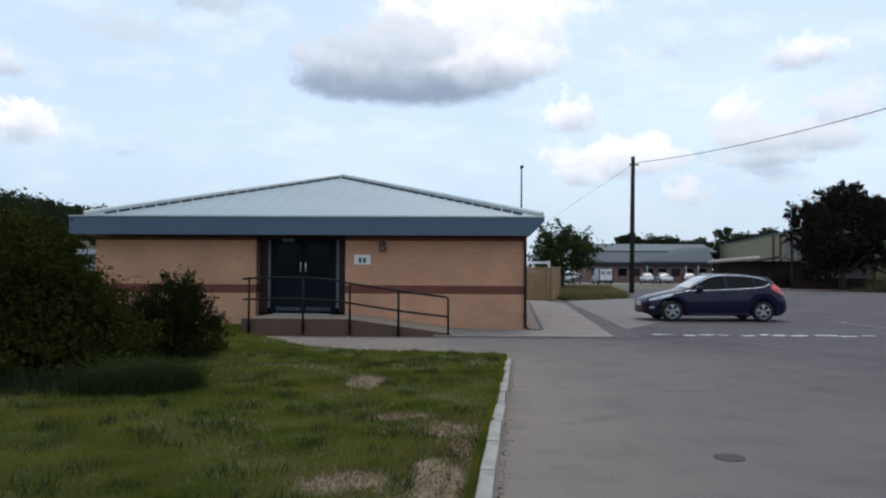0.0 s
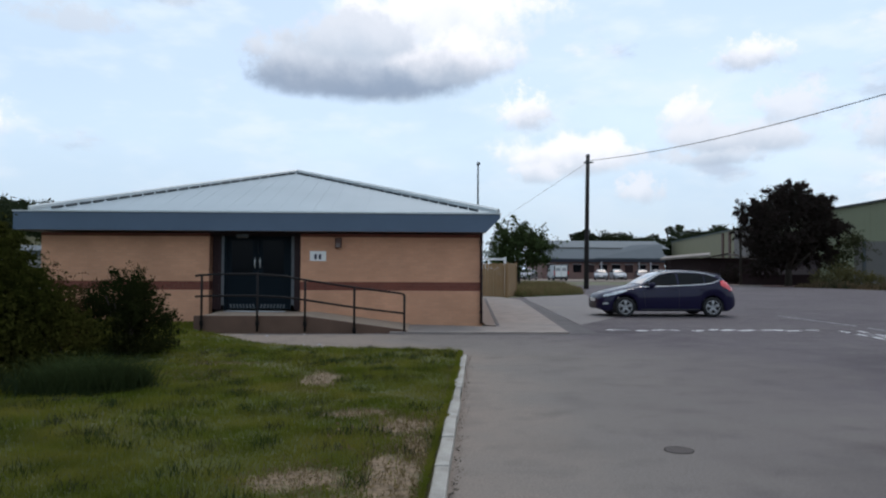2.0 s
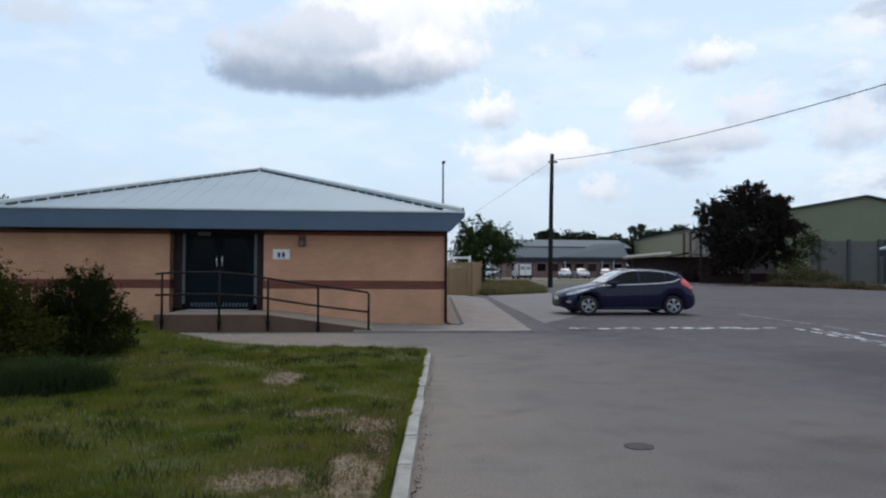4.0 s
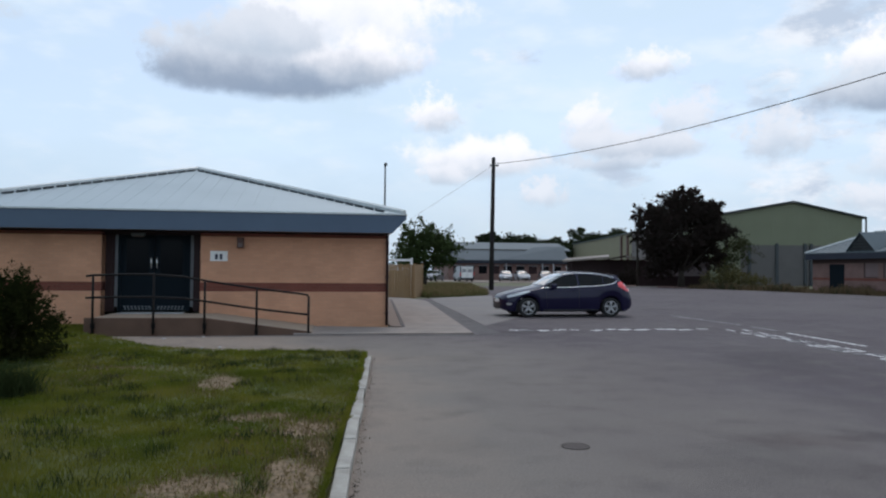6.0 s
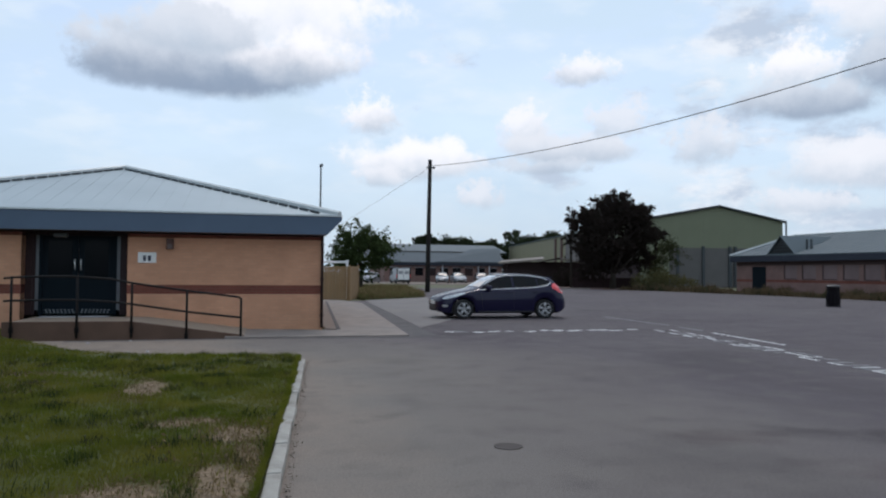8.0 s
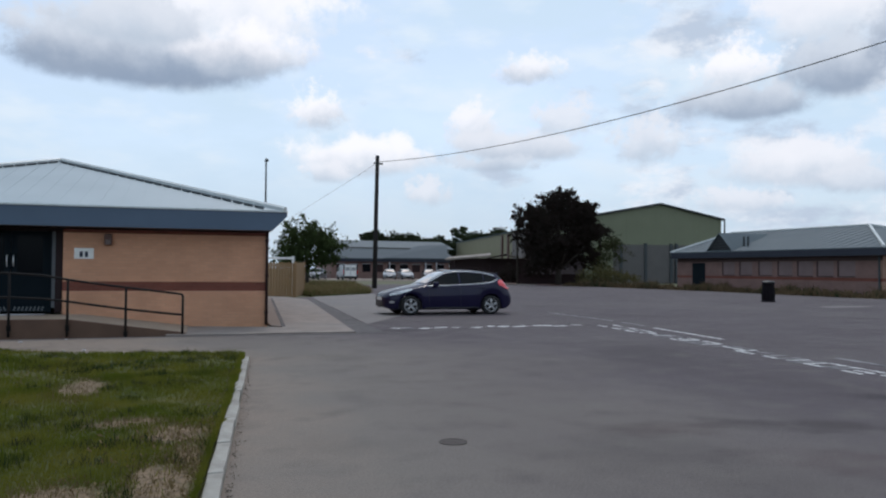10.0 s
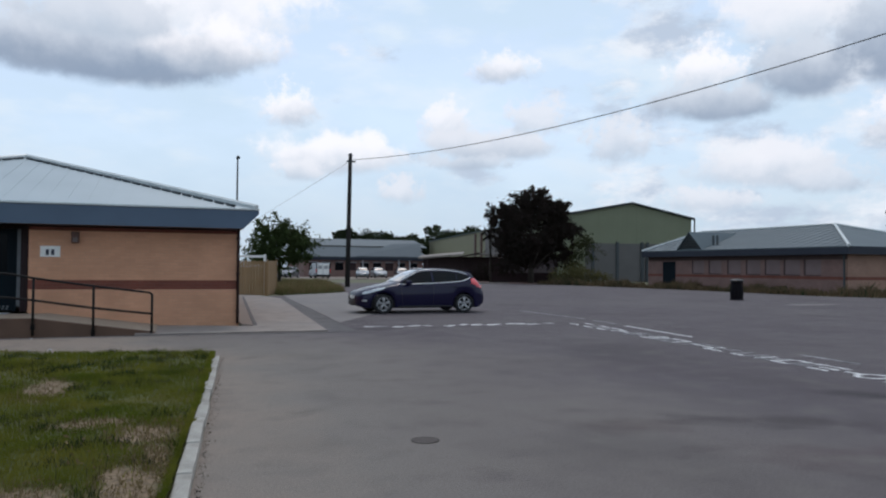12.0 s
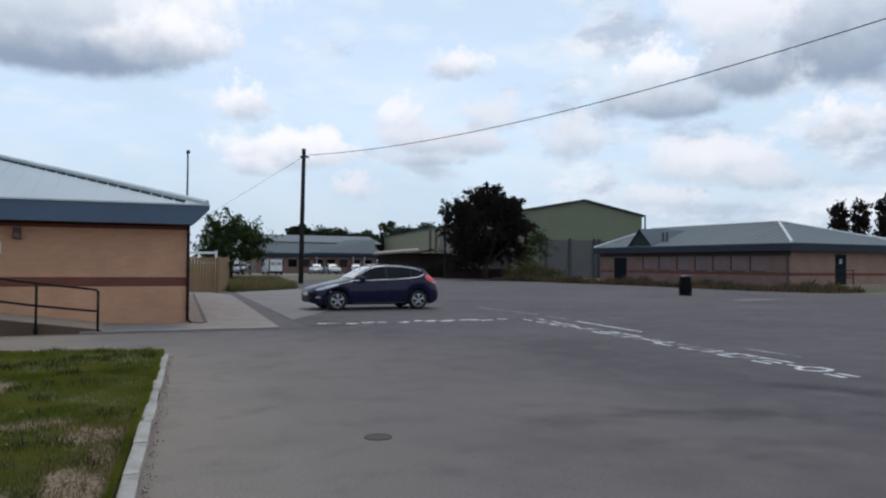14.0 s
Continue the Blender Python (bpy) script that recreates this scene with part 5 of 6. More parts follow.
part("body", tube([(0, 0, 0.08), (0, 0, 0.12), (0, 0, 0.40), (0, 0, 0.70), (0, 0, 0.72)], [0.29, 0.305, 0.31, 0.29, 0.27], 24), M_BIN, bin_)
for k in range(12):
    t = 2 * math.pi * k / 12
    part("rib", tube([(0.312 * math.cos(t), 0.312 * math.sin(t), 0.14), (0.318 * math.cos(t), 0.318 * math.sin(t), 0.40), (0.296 * math.cos(t), 0.296 * math.sin(t), 0.68)], 0.012, 5), M_BIN, bin_)
part("neck", tube([(0, 0, 0.72), (0, 0, 0.93)], [0.262, 0.262], 24), M_BIN, bin_, "dark open neck under the lid")
for k in range(4):
    t = 2 * math.pi * (k + 0.5) / 4
    part("strut", tube([(0.255 * math.cos(t), 0.255 * math.sin(t), 0.70), (0.265 * math.cos(t), 0.265 * math.sin(t), 0.95)], 0.03, 6), M_BIN, bin_)
part("lid", tube([(0, 0, 0.93), (0, 0, 0.95), (0, 0, 0.99), (0, 0, 1.04), (0, 0, 1.07)], [0.30, 0.325, 0.325, 0.25, 0.06], 24), M_BLACKPL, bin_)

# iron cover in the road, stains and worn paint
cover = empty("iron_cover", pose(2.34, 6.15, 0), label="small dark cast-iron cover set in the asphalt", category="cover")
part("plate", tube([(0, 0, -0.05), (0, 0, 0.006)], 0.114, 24), M_IRON, cover)
part("rim", tube([(0.119 * math.cos(t), 0.119 * math.sin(t), 0.003) for t in np.linspace(0, 2 * math.pi, 33)], 0.005, 5, caps=False), M_IRON, cover)


def blot(cx, cy, rx, ry, rot, z, seed, n=36, rag=0.25):
    pts = []
    for i in range(n):
        t = 2 * math.pi * i / n
        r = 1 + rag * (math.sin(3 * t + seed) * 0.5 + math.sin(7 * t + seed * 2.3) * 0.3 + math.sin(13 * t + seed * 4.1) * 0.25)
        x, y = rx * r * math.cos(t), ry * r * math.sin(t)
        pts.append((cx + x * math.cos(rot) - y * math.sin(rot), cy + x * math.sin(rot) + y * math.cos(rot)))
    return prism(pts, z - 0.1, z)


tagged(part("road_stain", blot(27.5, 25.3, 1.5, 0.5, 0.1, 0.004, 2.3), M_APRON), "pale worn patch on the asphalt", "stain", kind="structure")

letters = empty("road_lettering", label="worn white painted lettering along the yard edge", category="road marking")
rng = random.Random(5)


def stroke(x0, y0, x1, y1, w, mat):
    d = Vector((x1 - x0, y1 - y0))
    nrm = Vector((-d.y, d.x)).normalized() * w / 2
    part("bar", prism([(x0 - nrm.x, y0 - nrm.y), (x1 - nrm.x, y1 - nrm.y), (x1 + nrm.x, y1 + nrm.y), (x0 + nrm.x, y0 + nrm.y)], -0.02, 0.005), mat, letters)


for x, w in ((5.25, .12), (5.5, .2), (5.62, .1), (5.95, .22), (6.35, .12), (6.52, .14), (6.8, .14), (7.3, .18), (7.42, .16), (7.85, .25), (8.18, .35), (8.62, .5), (9.2, .3), (9.45, .25), (9.75, .45), (10.35, .3)):
    yy = 18.2 + 0.12 * math.sin(x * 5)
    stroke(x - w * 0.42, yy - 0.06, x + w * 0.42, yy + rng.uniform(-0.05, 0.22), rng.uniform(0.17, 0.25), M_MARK if rng.random() < 0.85 else M_MARKWORN)
# worn figures of the long row: start and end along it, half height, and which sides of the cell are painted
ROW_A, ROW_B = Vector((11.12, 18.0)), Vector((9.62, 6.9))
row_u = (ROW_B - ROW_A).normalized()
row_v = Vector((-row_u.y, row_u.x))
FIGURES = [(0.0, 0.5, "tb"), (0.9, 1.4, "tmb"), (1.65, 2.2, "tblm"), (2.45, 2.95, "lmr"), (3.2, 3.7, "tlbm"), (3.95, 4.4, "tbrm"), (4.55, 5.25, "mbrt"), (5.65, 6.35, "tml"), (6.45, 7.0, "lbd"),
           (7.3, 7.7, "blr"), (7.95, 8.35, "dlb"), (8.4, 8.8, "tblr"), (8.9, 9.2, "dt"), (9.25, 9.65, "tmb"), (9.8, 10.05, "m"), (10.1, 10.52, "o"), (10.75, 11.1, "bm")]
for a, b, sides in FIGURES:
    def at(f, g):
        p = ROW_A + row_u * (a + (b - a) * f) + row_v * g
        return p.x, p.y
    hv, w = 0.22, 0.085
    if "o" in sides:
        ring = [at(0.5 + 0.5 * math.cos(t), 0.24 * math.sin(t)) for t in np.linspace(0, 2 * math.pi, 17)]
        for p, q in zip(ring, ring[1:]):
            stroke(*p, *q, w, M_MARK)
    for key, p, q in (("t", (0, hv), (1, hv)), ("b", (0, -hv), (1, -hv)), ("l", (0, -hv), (0, hv)), ("r", (1, -hv), (1, hv)), ("m", (0, 0.0), (1, 0.0)), ("d", (0.1, -hv), (0.9, hv))):
        if key in sides:
            stroke(*at(*p), *at(*q), w, M_MARK if rng.random() < 0.7 else M_MARKWORN)
line = empty("road_line", label="worn white painted bay line on the yard", category="road marking")
for a, b, m in (((12.4, 24.0), (12.3, 19.6), M_MARKWORN), ((11.88, 16.9), (11.42, 13.7), M_MARK), ((10.94, 10.2), (10.82, 8.9), M_MARKWORN), ((12.2, 18.9), (12.05, 17.6), M_MARKWORN)):
    d = (Vector(b) - Vector(a)).normalized()
    nrm = Vector((-d.y, d.x)) * 0.05
    part("stripe", prism([(a[0] - nrm.x, a[1] - nrm.y), (b[0] - nrm.x, b[1] - nrm.y), (b[0] + nrm.x, b[1] + nrm.y), (a[0] + nrm.x, a[1] + nrm.y)], -0.02, 0.005), m, line)


# ---- plants ----
NR = np.random.RandomState(11)


def leaf_mesh(name, centres, size, mat, parent=None, label="", spread=0.35, droop=0.0):
    """One mesh of small folded leaves at the centres."""
    n = len(centres)
    d = NR.normal(size=(n, 3))
    d[:, 2] -= droop
    d /= np.linalg.norm(d, axis=1)[:, None]
    e = np.cross(d, NR.normal(size=(n, 3)))
    e /= np.linalg.norm(e, axis=1)[:, None]
    s = size * (1 + spread * NR.normal(size=(n, 1))).clip(0.4, 2.2)
    c = np.asarray(centres)
    v = np.stack([c - d * s, c + e * s * 0.42, c + d * s, c - e * s * 0.42], 1).reshape(-1, 3)
    f = np.arange(4 * n).reshape(-1, 4)
    return raw(name, v.tolist(), f.tolist(), mat, parent, label)


def crown_points(blobs, n, clump=0.28, clumps=26, fill=0.55):
    """Points in clumps over the shells of ellipsoids (cx, cy, cz, rx, ry, rz)."""
    out = []
    areas = np.array([b[3] * b[4] + b[4] * b[5] + b[3] * b[5] for b in blobs])
    for b, share in zip(blobs, areas / areas.sum()):
        m = int(n * share)
        k = max(6, int(clumps * (share * len(blobs)) ** 0.5))
        u = NR.normal(size=(k, 3))
        u /= np.linalg.norm(u, axis=1)[:, None]
        r = (fill + (1.05 - fill) * NR.rand(k, 1) ** 0.6)
        c = u * r
        pick = NR.randint(0, k, m)
        p = c[pick] + NR.normal(size=(m, 3)).clip(-1.7, 1.7) * clump * (0.6 + 0.8 * NR.rand(k, 1)[pick])
        out.append(np.array(b[:3]) + p * np.array(b[3:]))
    return np.concatenate(out)


def spray_points(blobs, n, sprays, length, up=0.5, width=0.14, root=0.6):
    """Points along twigs that grow outwards and up from the shells of ellipsoids, so that the outline is feathered."""
    out = []
    areas = np.array([b[3] * b[4] + b[4] * b[5] + b[3] * b[5] for b in blobs])
    for b, share in zip(blobs, areas / areas.sum()):
        k, m = max(5, int(sprays * share)), int(n * share)
        u = NR.normal(size=(k, 3))
        u /= np.linalg.norm(u, axis=1)[:, None]
        start = np.array(b[:3]) + u * np.array(b[3:]) * (root + (0.95 - root) * NR.rand(k, 1))
        d = u + np.array([0, 0, up]) + 0.35 * NR.normal(size=(k, 3))
        d /= np.linalg.norm(d, axis=1)[:, None]
        ln = length * (0.4 + 0.9 * NR.rand(k, 1))
        pick = NR.randint(0, k, m)
        t = NR.rand(m, 1)
        bow = np.array([0, 0, -0.25]) * (t * t) * ln[pick]
        out.append(start[pick] + d[pick] * ln[pick] * t + bow + NR.normal(size=(m, 3)) * width * ln[pick] * (1.15 - 0.8 * t))
    return np.concatenate(out)


def limbs(base, height, radius, spread, n, seed, lean=(0, 0), fork=0.35):
    r = random.Random(seed)
    bm = tube([(0, 0, -0.1), (lean[0] * 0.3, lean[1] * 0.3, height * fork), (lean[0], lean[1], height * 0.8)], [radius, radius * 0.75, radius * 0.25], 8)
    for i in range(n):
        a = 2 * math.pi * i / n + r.uniform(-0.3, 0.3)
        z0 = height * r.uniform(fork * 0.7, 0.6)
        s = spread * r.uniform(0.6, 1.0)
        tube([(lean[0] * 0.4, lean[1] * 0.4, z0), (s * 0.5 * math.cos(a), s * 0.5 * math.sin(a), z0 + height * 0.12), (s * math.cos(a), s * math.sin(a), z0 + height * r.uniform(0.2, 0.35))],
             [radius * 0.5, radius * 0.3, radius * 0.08], 6, bm)
    return bm


def tree(name, x, y, height, spread, blobs, leaves, size, mat, label, radius=0.25, seed=1, clump=0.28, clumps=26, group="", fork=0.3, sprays=0, twig=1.0, up=0.5, feather=0.5):
    t = empty(name, pose(x, y, 0), label=label, category="tree", group=group)
    part("trunk", limbs(None, height, radius, spread * 0.75, 7, seed, fork=fork), M_BARK, t, smooth=True)
    pts = crown_points(blobs, int(leaves * (1 - feather)) if sprays else leaves, clump, clumps)
    if sprays:
        pts = np.concatenate([pts, spray_points(blobs, int(leaves * feather), sprays, twig, up)])
    leaf_mesh("crown", pts, size, mat, t)
    return t


def envelope(seed, core, shell, n, small):
    """Ellipsoids for an uneven crown: a core and n small heads scattered over a larger shell."""
    r = random.Random(seed)
    cx, cy, cz, rx, ry, rz = shell
    out = [core]
    for k in range(n):
        t, z = r.uniform(0, 6.283), r.uniform(-0.85, 1.0)
        q = math.sqrt(max(0.0, 1 - z * z)) * r.uniform(0.72, 1.04)
        s = r.uniform(*small)
        out.append((cx + rx * q * math.cos(t), cy + ry * q * math.sin(t), cz + rz * z * r.uniform(0.8, 1.02), s * r.uniform(0.8, 1.3), s, s * r.uniform(0.6, 1.1)))
    return out


# the big dark tree beyond the yard
tree("dark_tree", 36.3, 68.2, 9.2, 4.2, envelope(7, (-0.1, 0, 5.4, 3.2, 2.6, 2.9), (0.3, 0, 5.6, 3.8, 3.0, 3.5), 40, (0.55, 1.1)) + [(-0.5, 0, 8.6, 1.5, 1.1, 0.8), (3.1, 0, 7.4, 1.0, 0.8, 0.8), (-2.4, 0, 4.2, 1.2, 1.0, 1.6), (-2.2, 0, 2.3, 1.4, 1.0, 1.5), (2.6, 0, 3.0, 1.5, 1.0, 1.4), (0.6, 0.6, 3.0, 1.8, 1.0, 1.2)],
     76000, 0.125, M_LEAF_DARK, "tall dense dark-leaved tree at the far edge of the yard", 0.36, 3, 0.26, 30, fork=0.2, sprays=520, twig=1.0, up=0.45, feather=0.6)
tree("slender_tree", 32.65, 70.2, 8.2, 0.5, [(0.0, 0, 7.2, 0.45, 0.45, 0.6), (0.3, 0, 6.4, 0.3, 0.3, 0.4), (0.1, 0, 5.0, 0.25, 0.25, 0.9)], 1700, 0.11, M_LEAF_DARK, "slender dark tree with a spiky head beside the dense tree", 0.13, 9, 0.3, 8, fork=0.6, sprays=26, twig=0.9, up=0.1, feather=0.8)
tree("young_tree", 42.2, 70.0, 5.6, 2.4, envelope(3, (0, 0, 3.2, 1.2, 1.1, 1.2), (0.3, 0, 3.2, 2.1, 1.7, 1.8), 14, (0.35, 0.7)), 4200, 0.11, M_LEAF_YOUNG, "airy light olive young tree beside the hall", 0.1, 5, 0.34, 14, sprays=90, twig=0.9, feather=0.65)
# the tree behind the fence
tree("green_tree", 9.6, 60.0, 5.7, 2.8, envelope(12, (0, 0, 2.8, 2.0, 1.7, 1.2), (0.2, 0, 2.9, 2.6, 2.0, 1.55), 32, (0.28, 0.58)), 10500, 0.125, M_LEAF_GREEN, "leafy green tree behind the timber fence", 0.16, 8, 0.30, 20, sprays=120, twig=1.6, up=1.0, feather=0.7)


def shrub(name, x, y, z, blobs, leaves, size, mat, label, stems=8, clump=0.28, clumps=26, category="shrub", height=1.0, sprays=0, twig=0.3):
    s = empty(name, pose(x, y, z), label=label, category=category)
    r = random.Random(int(x * 100) % 997)
    bm = bmesh.new()
    for i in range(stems):
        a = r.uniform(0, 6.28)
        q = r.uniform(0.2, 0.6) * blobs[0][3]
        tube([(0.1 * math.cos(a), 0.1 * math.sin(a), -0.05), (q * 0.5 * math.cos(a), q * 0.5 * math.sin(a), height * 0.45), (q * math.cos(a), q * math.sin(a), height * r.uniform(0.7, 0.95))], [0.03, 0.022, 0.008], 5, bm)
    part("stem", bm, M_BARK, s)
    pts = crown_points(blobs, leaves // 2 if sprays else leaves, clump, clumps)
    if sprays:
        pts = np.concatenate([pts, spray_points(blobs, leaves // 2, sprays, twig, 0.7)])
    leaf_mesh("crown", pts, size, mat, s)
    return s


big = shrub("large_shrub", -6.0, 9.9, 0.06, [(0.2, 0, 1.1, 0.85, 0.9, 0.62), (0.0, 0, 1.5, 1.0, 0.9, 0.68), (0.72, 0, 1.3, 0.6, 0.7, 0.58), (1.15, 0.1, 0.85, 0.5, 0.6, 0.5), (-0.7, 0.2, 1.2, 1.0, 1.0, 0.75), (0.85, 0.1, 0.7, 0.7, 0.8, 0.55), (1.3, 0.3, 0.42, 0.62, 0.7, 0.46), (-0.2, -0.2, 0.5, 1.4, 1.0, 0.5), (-1.9, 0, 1.0, 1.2, 1.1, 0.85)],
            140000, 0.028, M_LEAF_BUSH, "large spreading dark green shrub on the lawn", 12, 0.2, 60, height=1.6, sprays=900, twig=0.34)
small = shrub("round_shrub", -4.46, 12.5, 0.06, [(0, 0, 0.6, 0.62, 0.62, 0.58), (0.28, 0, 0.38, 0.5, 0.5, 0.4), (-0.3, 0, 0.4, 0.5, 0.5, 0.42), (0.1, 0, 1.0, 0.35, 0.35, 0.28)], 30000, 0.024, M_LEAF_SMALL,
              "rounded dark bushy shrub on the lawn", 10, 0.2, 46, height=1.1, sprays=260, twig=0.34)
shrub("red_shrub", -5.45, 12.3, 0.06, [(0, 0, 0.75, 0.45, 0.4, 0.5), (0.25, 0, 0.5, 0.4, 0.4, 0.4)], 5600, 0.026, M_LEAF_RED, "straggly shrub with reddish brown leaves", 9, 0.3, 22, height=1.1, sprays=40, twig=0.45)
shrub("yard_bush", 39.3, 65.4, 0.0, [(0, 0, 0.9, 1.5, 1.2, 1.0), (1.6, -0.4, 0.7, 1.2, 1.0, 0.8), (-1.1, 0.2, 0.6, 1.0, 0.9, 0.7), (2.9, -0.8, 0.5, 1.0, 0.9, 0.6)], 5200, 0.09, M_LEAF_OLIVE, "sprawling olive green bush at the yard's edge", 6, 0.3, 30)
shrub("hedge_bush", 30.6, 77.0, 0.0, [(0, 0, 0.6, 1.6, 1.0, 0.7), (4.2, 0, 0.9, 1.4, 1.0, 1.0), (-2.2, 0, 0.5, 1.2, 0.9, 0.6)], 5000, 0.11, M_LEAF_DARK, "dark hedge bush before the entrance", 6, 0.3, 30)


def woodland(name, spots, leaves, size, mat, label):
    blobs = [(x, y, h - w * 0.8, w * 1.2, w * 1.2, w * 0.8) for x, y, h, w in spots]
    return tagged(leaf_mesh(name, crown_points(blobs, leaves, 0.13, 50, 0.86), size, mat), label, "woodland", kind="stuff")


def bank_height(az):
    """Height over the eye, as a slope, of the wooded skyline at an azimuth in degrees."""
    return float(np.interp(az, [-60, -40, -32, -28, -24, -20, -14], [0.10, 0.098, 0.093, 0.085, 0.074, 0.066, 0.05]))


rw = random.Random(4)
spots = []
for i in range(150):
    a = -58 + 44 * (i + 0.5) / 150
    d = rw.uniform(92, 112)
    spots.append((d * math.sin(radians(a)), d * math.cos(radians(a)), 1.5 + d * bank_height(a) * rw.uniform(0.86, 1.0), rw.uniform(1.6, 2.8)))
woodland("wooded_bank", spots, 110000, 0.2, M_LEAF_FAR, "dark wooded bank behind the building")
ring_f, ring_t = [], []
for a in np.linspace(-60, -12, 49):
    sa, ca = math.sin(radians(a)), math.cos(radians(a))
    ring_f.append((86 * sa, 86 * ca, -0.1))
    ring_t.append((112 * sa, 112 * ca, 1.0 + 104 * bank_height(a) * 0.86))
bm = bmesh.new()
lo, hi = [bm.verts.new(c) for c in ring_f], [bm.verts.new(c) for c in ring_t]
bk = [bm.verts.new((c[0] * 1.25, c[1] * 1.25, -0.1)) for c in ring_t]
for k in range(48):
    bm.faces.new((lo[k], lo[k + 1], hi[k + 1], hi[k]))
    bm.faces.new((hi[k], hi[k + 1], bk[k + 1], bk[k]))
tagged(part("hill", bm, M_GROUND, smooth=True), "low hill under the woodland", "hill", kind="structure")
# round-headed trees beyond the car park
for i, (az, top, w) in enumerate(((13.9, 10.6, 3.4), (15.2, 11.6, 4.2), (17.1, 10.6, 4.0), (18.6, 9.9, 3.4), (20.6, 12.4, 3.2), (22.0, 11.2, 2.8), (23.6, 12.0, 3.4), (25.0, 11.2, 3.2))):
    d = 182 + 4 * math.sin(i * 2.0)
    tree("far_tree", d * math.sin(radians(az)), d * math.cos(radians(az)), top * 0.95, w, envelope(i + 40, (0, 0, top * 0.6, w * 0.8, w * 0.8, top * 0.28), (0, 0, top * 0.62, w * 1.1, w * 1.1, top * 0.32), 10, (w * 0.28, w * 0.45)) + [(0, 0, top * 0.3, w, w, top * 0.22)],
         9000, 0.30, M_LEAF_FAR, "round-headed dark tree beyond the car park", 0.4, i, 0.16, 40, "trees beyond the car park")
for i, (az, d, top, w) in enumerate(((52.55, 130, 10.1, 1.3), (53.75, 131, 10.3, 1.25), (55.35, 128, 10.8, 1.3), (56.5, 128, 11.0, 1.6))):
    tree("poplar", d * math.sin(radians(az)), d * math.cos(radians(az)), top * 0.95, w * 0.6, [(0, 0, top * (0.36 + 0.2 * k), w * (1.0 - 0.07 * k), w * (1 - 0.07 * k), top * 0.14) for k in range(4)],
         5200, 0.24, M_LEAF_DARK, "tall narrow dark poplar behind the ranges", 0.25, 20 + i, 0.24, 20, "row of poplars", sprays=90, twig=1.3, up=1.2, feather=0.5)


# ---- grass ----
def hashnoise(x, y, s):
    return (np.sin(x * 1.7 * s + 1.3) * np.cos(y * 2.1 * s - 0.4) + 0.6 * np.sin(x * 4.3 * s + y * 3.1 * s) + 0.4 * np.cos(x * 9.1 * s - y * 7.7 * s + 2.0)) / 2.0


def blades(name, px, py, z, height, width, mat, label, lean=0.5, parent=None):
    n = len(px)
    a = NR.rand(n) * 2 * np.pi
    h = height * (0.55 + 0.9 * NR.rand(n))
    b = NR.rand(n) * 2 * np.pi
    lx, ly = np.cos(b) * h * lean * NR.rand(n), np.sin(b) * h * lean * NR.rand(n)
    wx, wy = np.cos(a) * width / 2, np.sin(a) * width / 2
    z0 = np.full(n, z) if np.isscalar(z) else z
    v = np.stack([np.stack([px - wx, py - wy, z0 - 0.01], 1), np.stack([px + wx, py + wy, z0 - 0.01], 1),
                  np.stack([px + wx * 0.7 + lx * 0.4, py + wy * 0.7 + ly * 0.4, z0 + h * 0.6], 1), np.stack([px - wx * 0.7 + lx * 0.4, py - wy * 0.7 + ly * 0.4, z0 + h * 0.6], 1),
                  np.stack([px + lx, py + ly, z0 + h * 0.97], 1)], 1).reshape(-1, 3)
    i = np.arange(n)[:, None] * 5
    f = (i + np.array([[0, 1, 2, 3]])).tolist() + (i + np.array([[3, 2, 4]])).tolist()
    return tagged(raw(name, v.tolist(), f, mat, parent), label, "grass", kind="stuff")


def in_lawn(x, y):
    ok = (x < KX0 + (KX1 - KX0) * (y - KY0) / (KY1 - KY0) - 0.15) & (x > -0.64 * y - 0.5)
    back = np.interp(x, [-9.6, -5.4, -4.6, -3.6, -2.6, -1.5, 1.1], [20.4, 20.2, 17.3, 15.9, 14.35, 13.7, 13.1])
    ok &= y < back + 0.06 * np.sin(x * 9)
    return ok


def bare_mask(x, y):
    m = np.zeros(len(x))
    for cx, cy, rx, ry in BARE:
        m = np.maximum(m, 1.25 - np.sqrt(((x - cx) / rx) ** 2 + ((y - cy) / ry) ** 2) + 0.35 * hashnoise(x, y, 2.3))
    return m


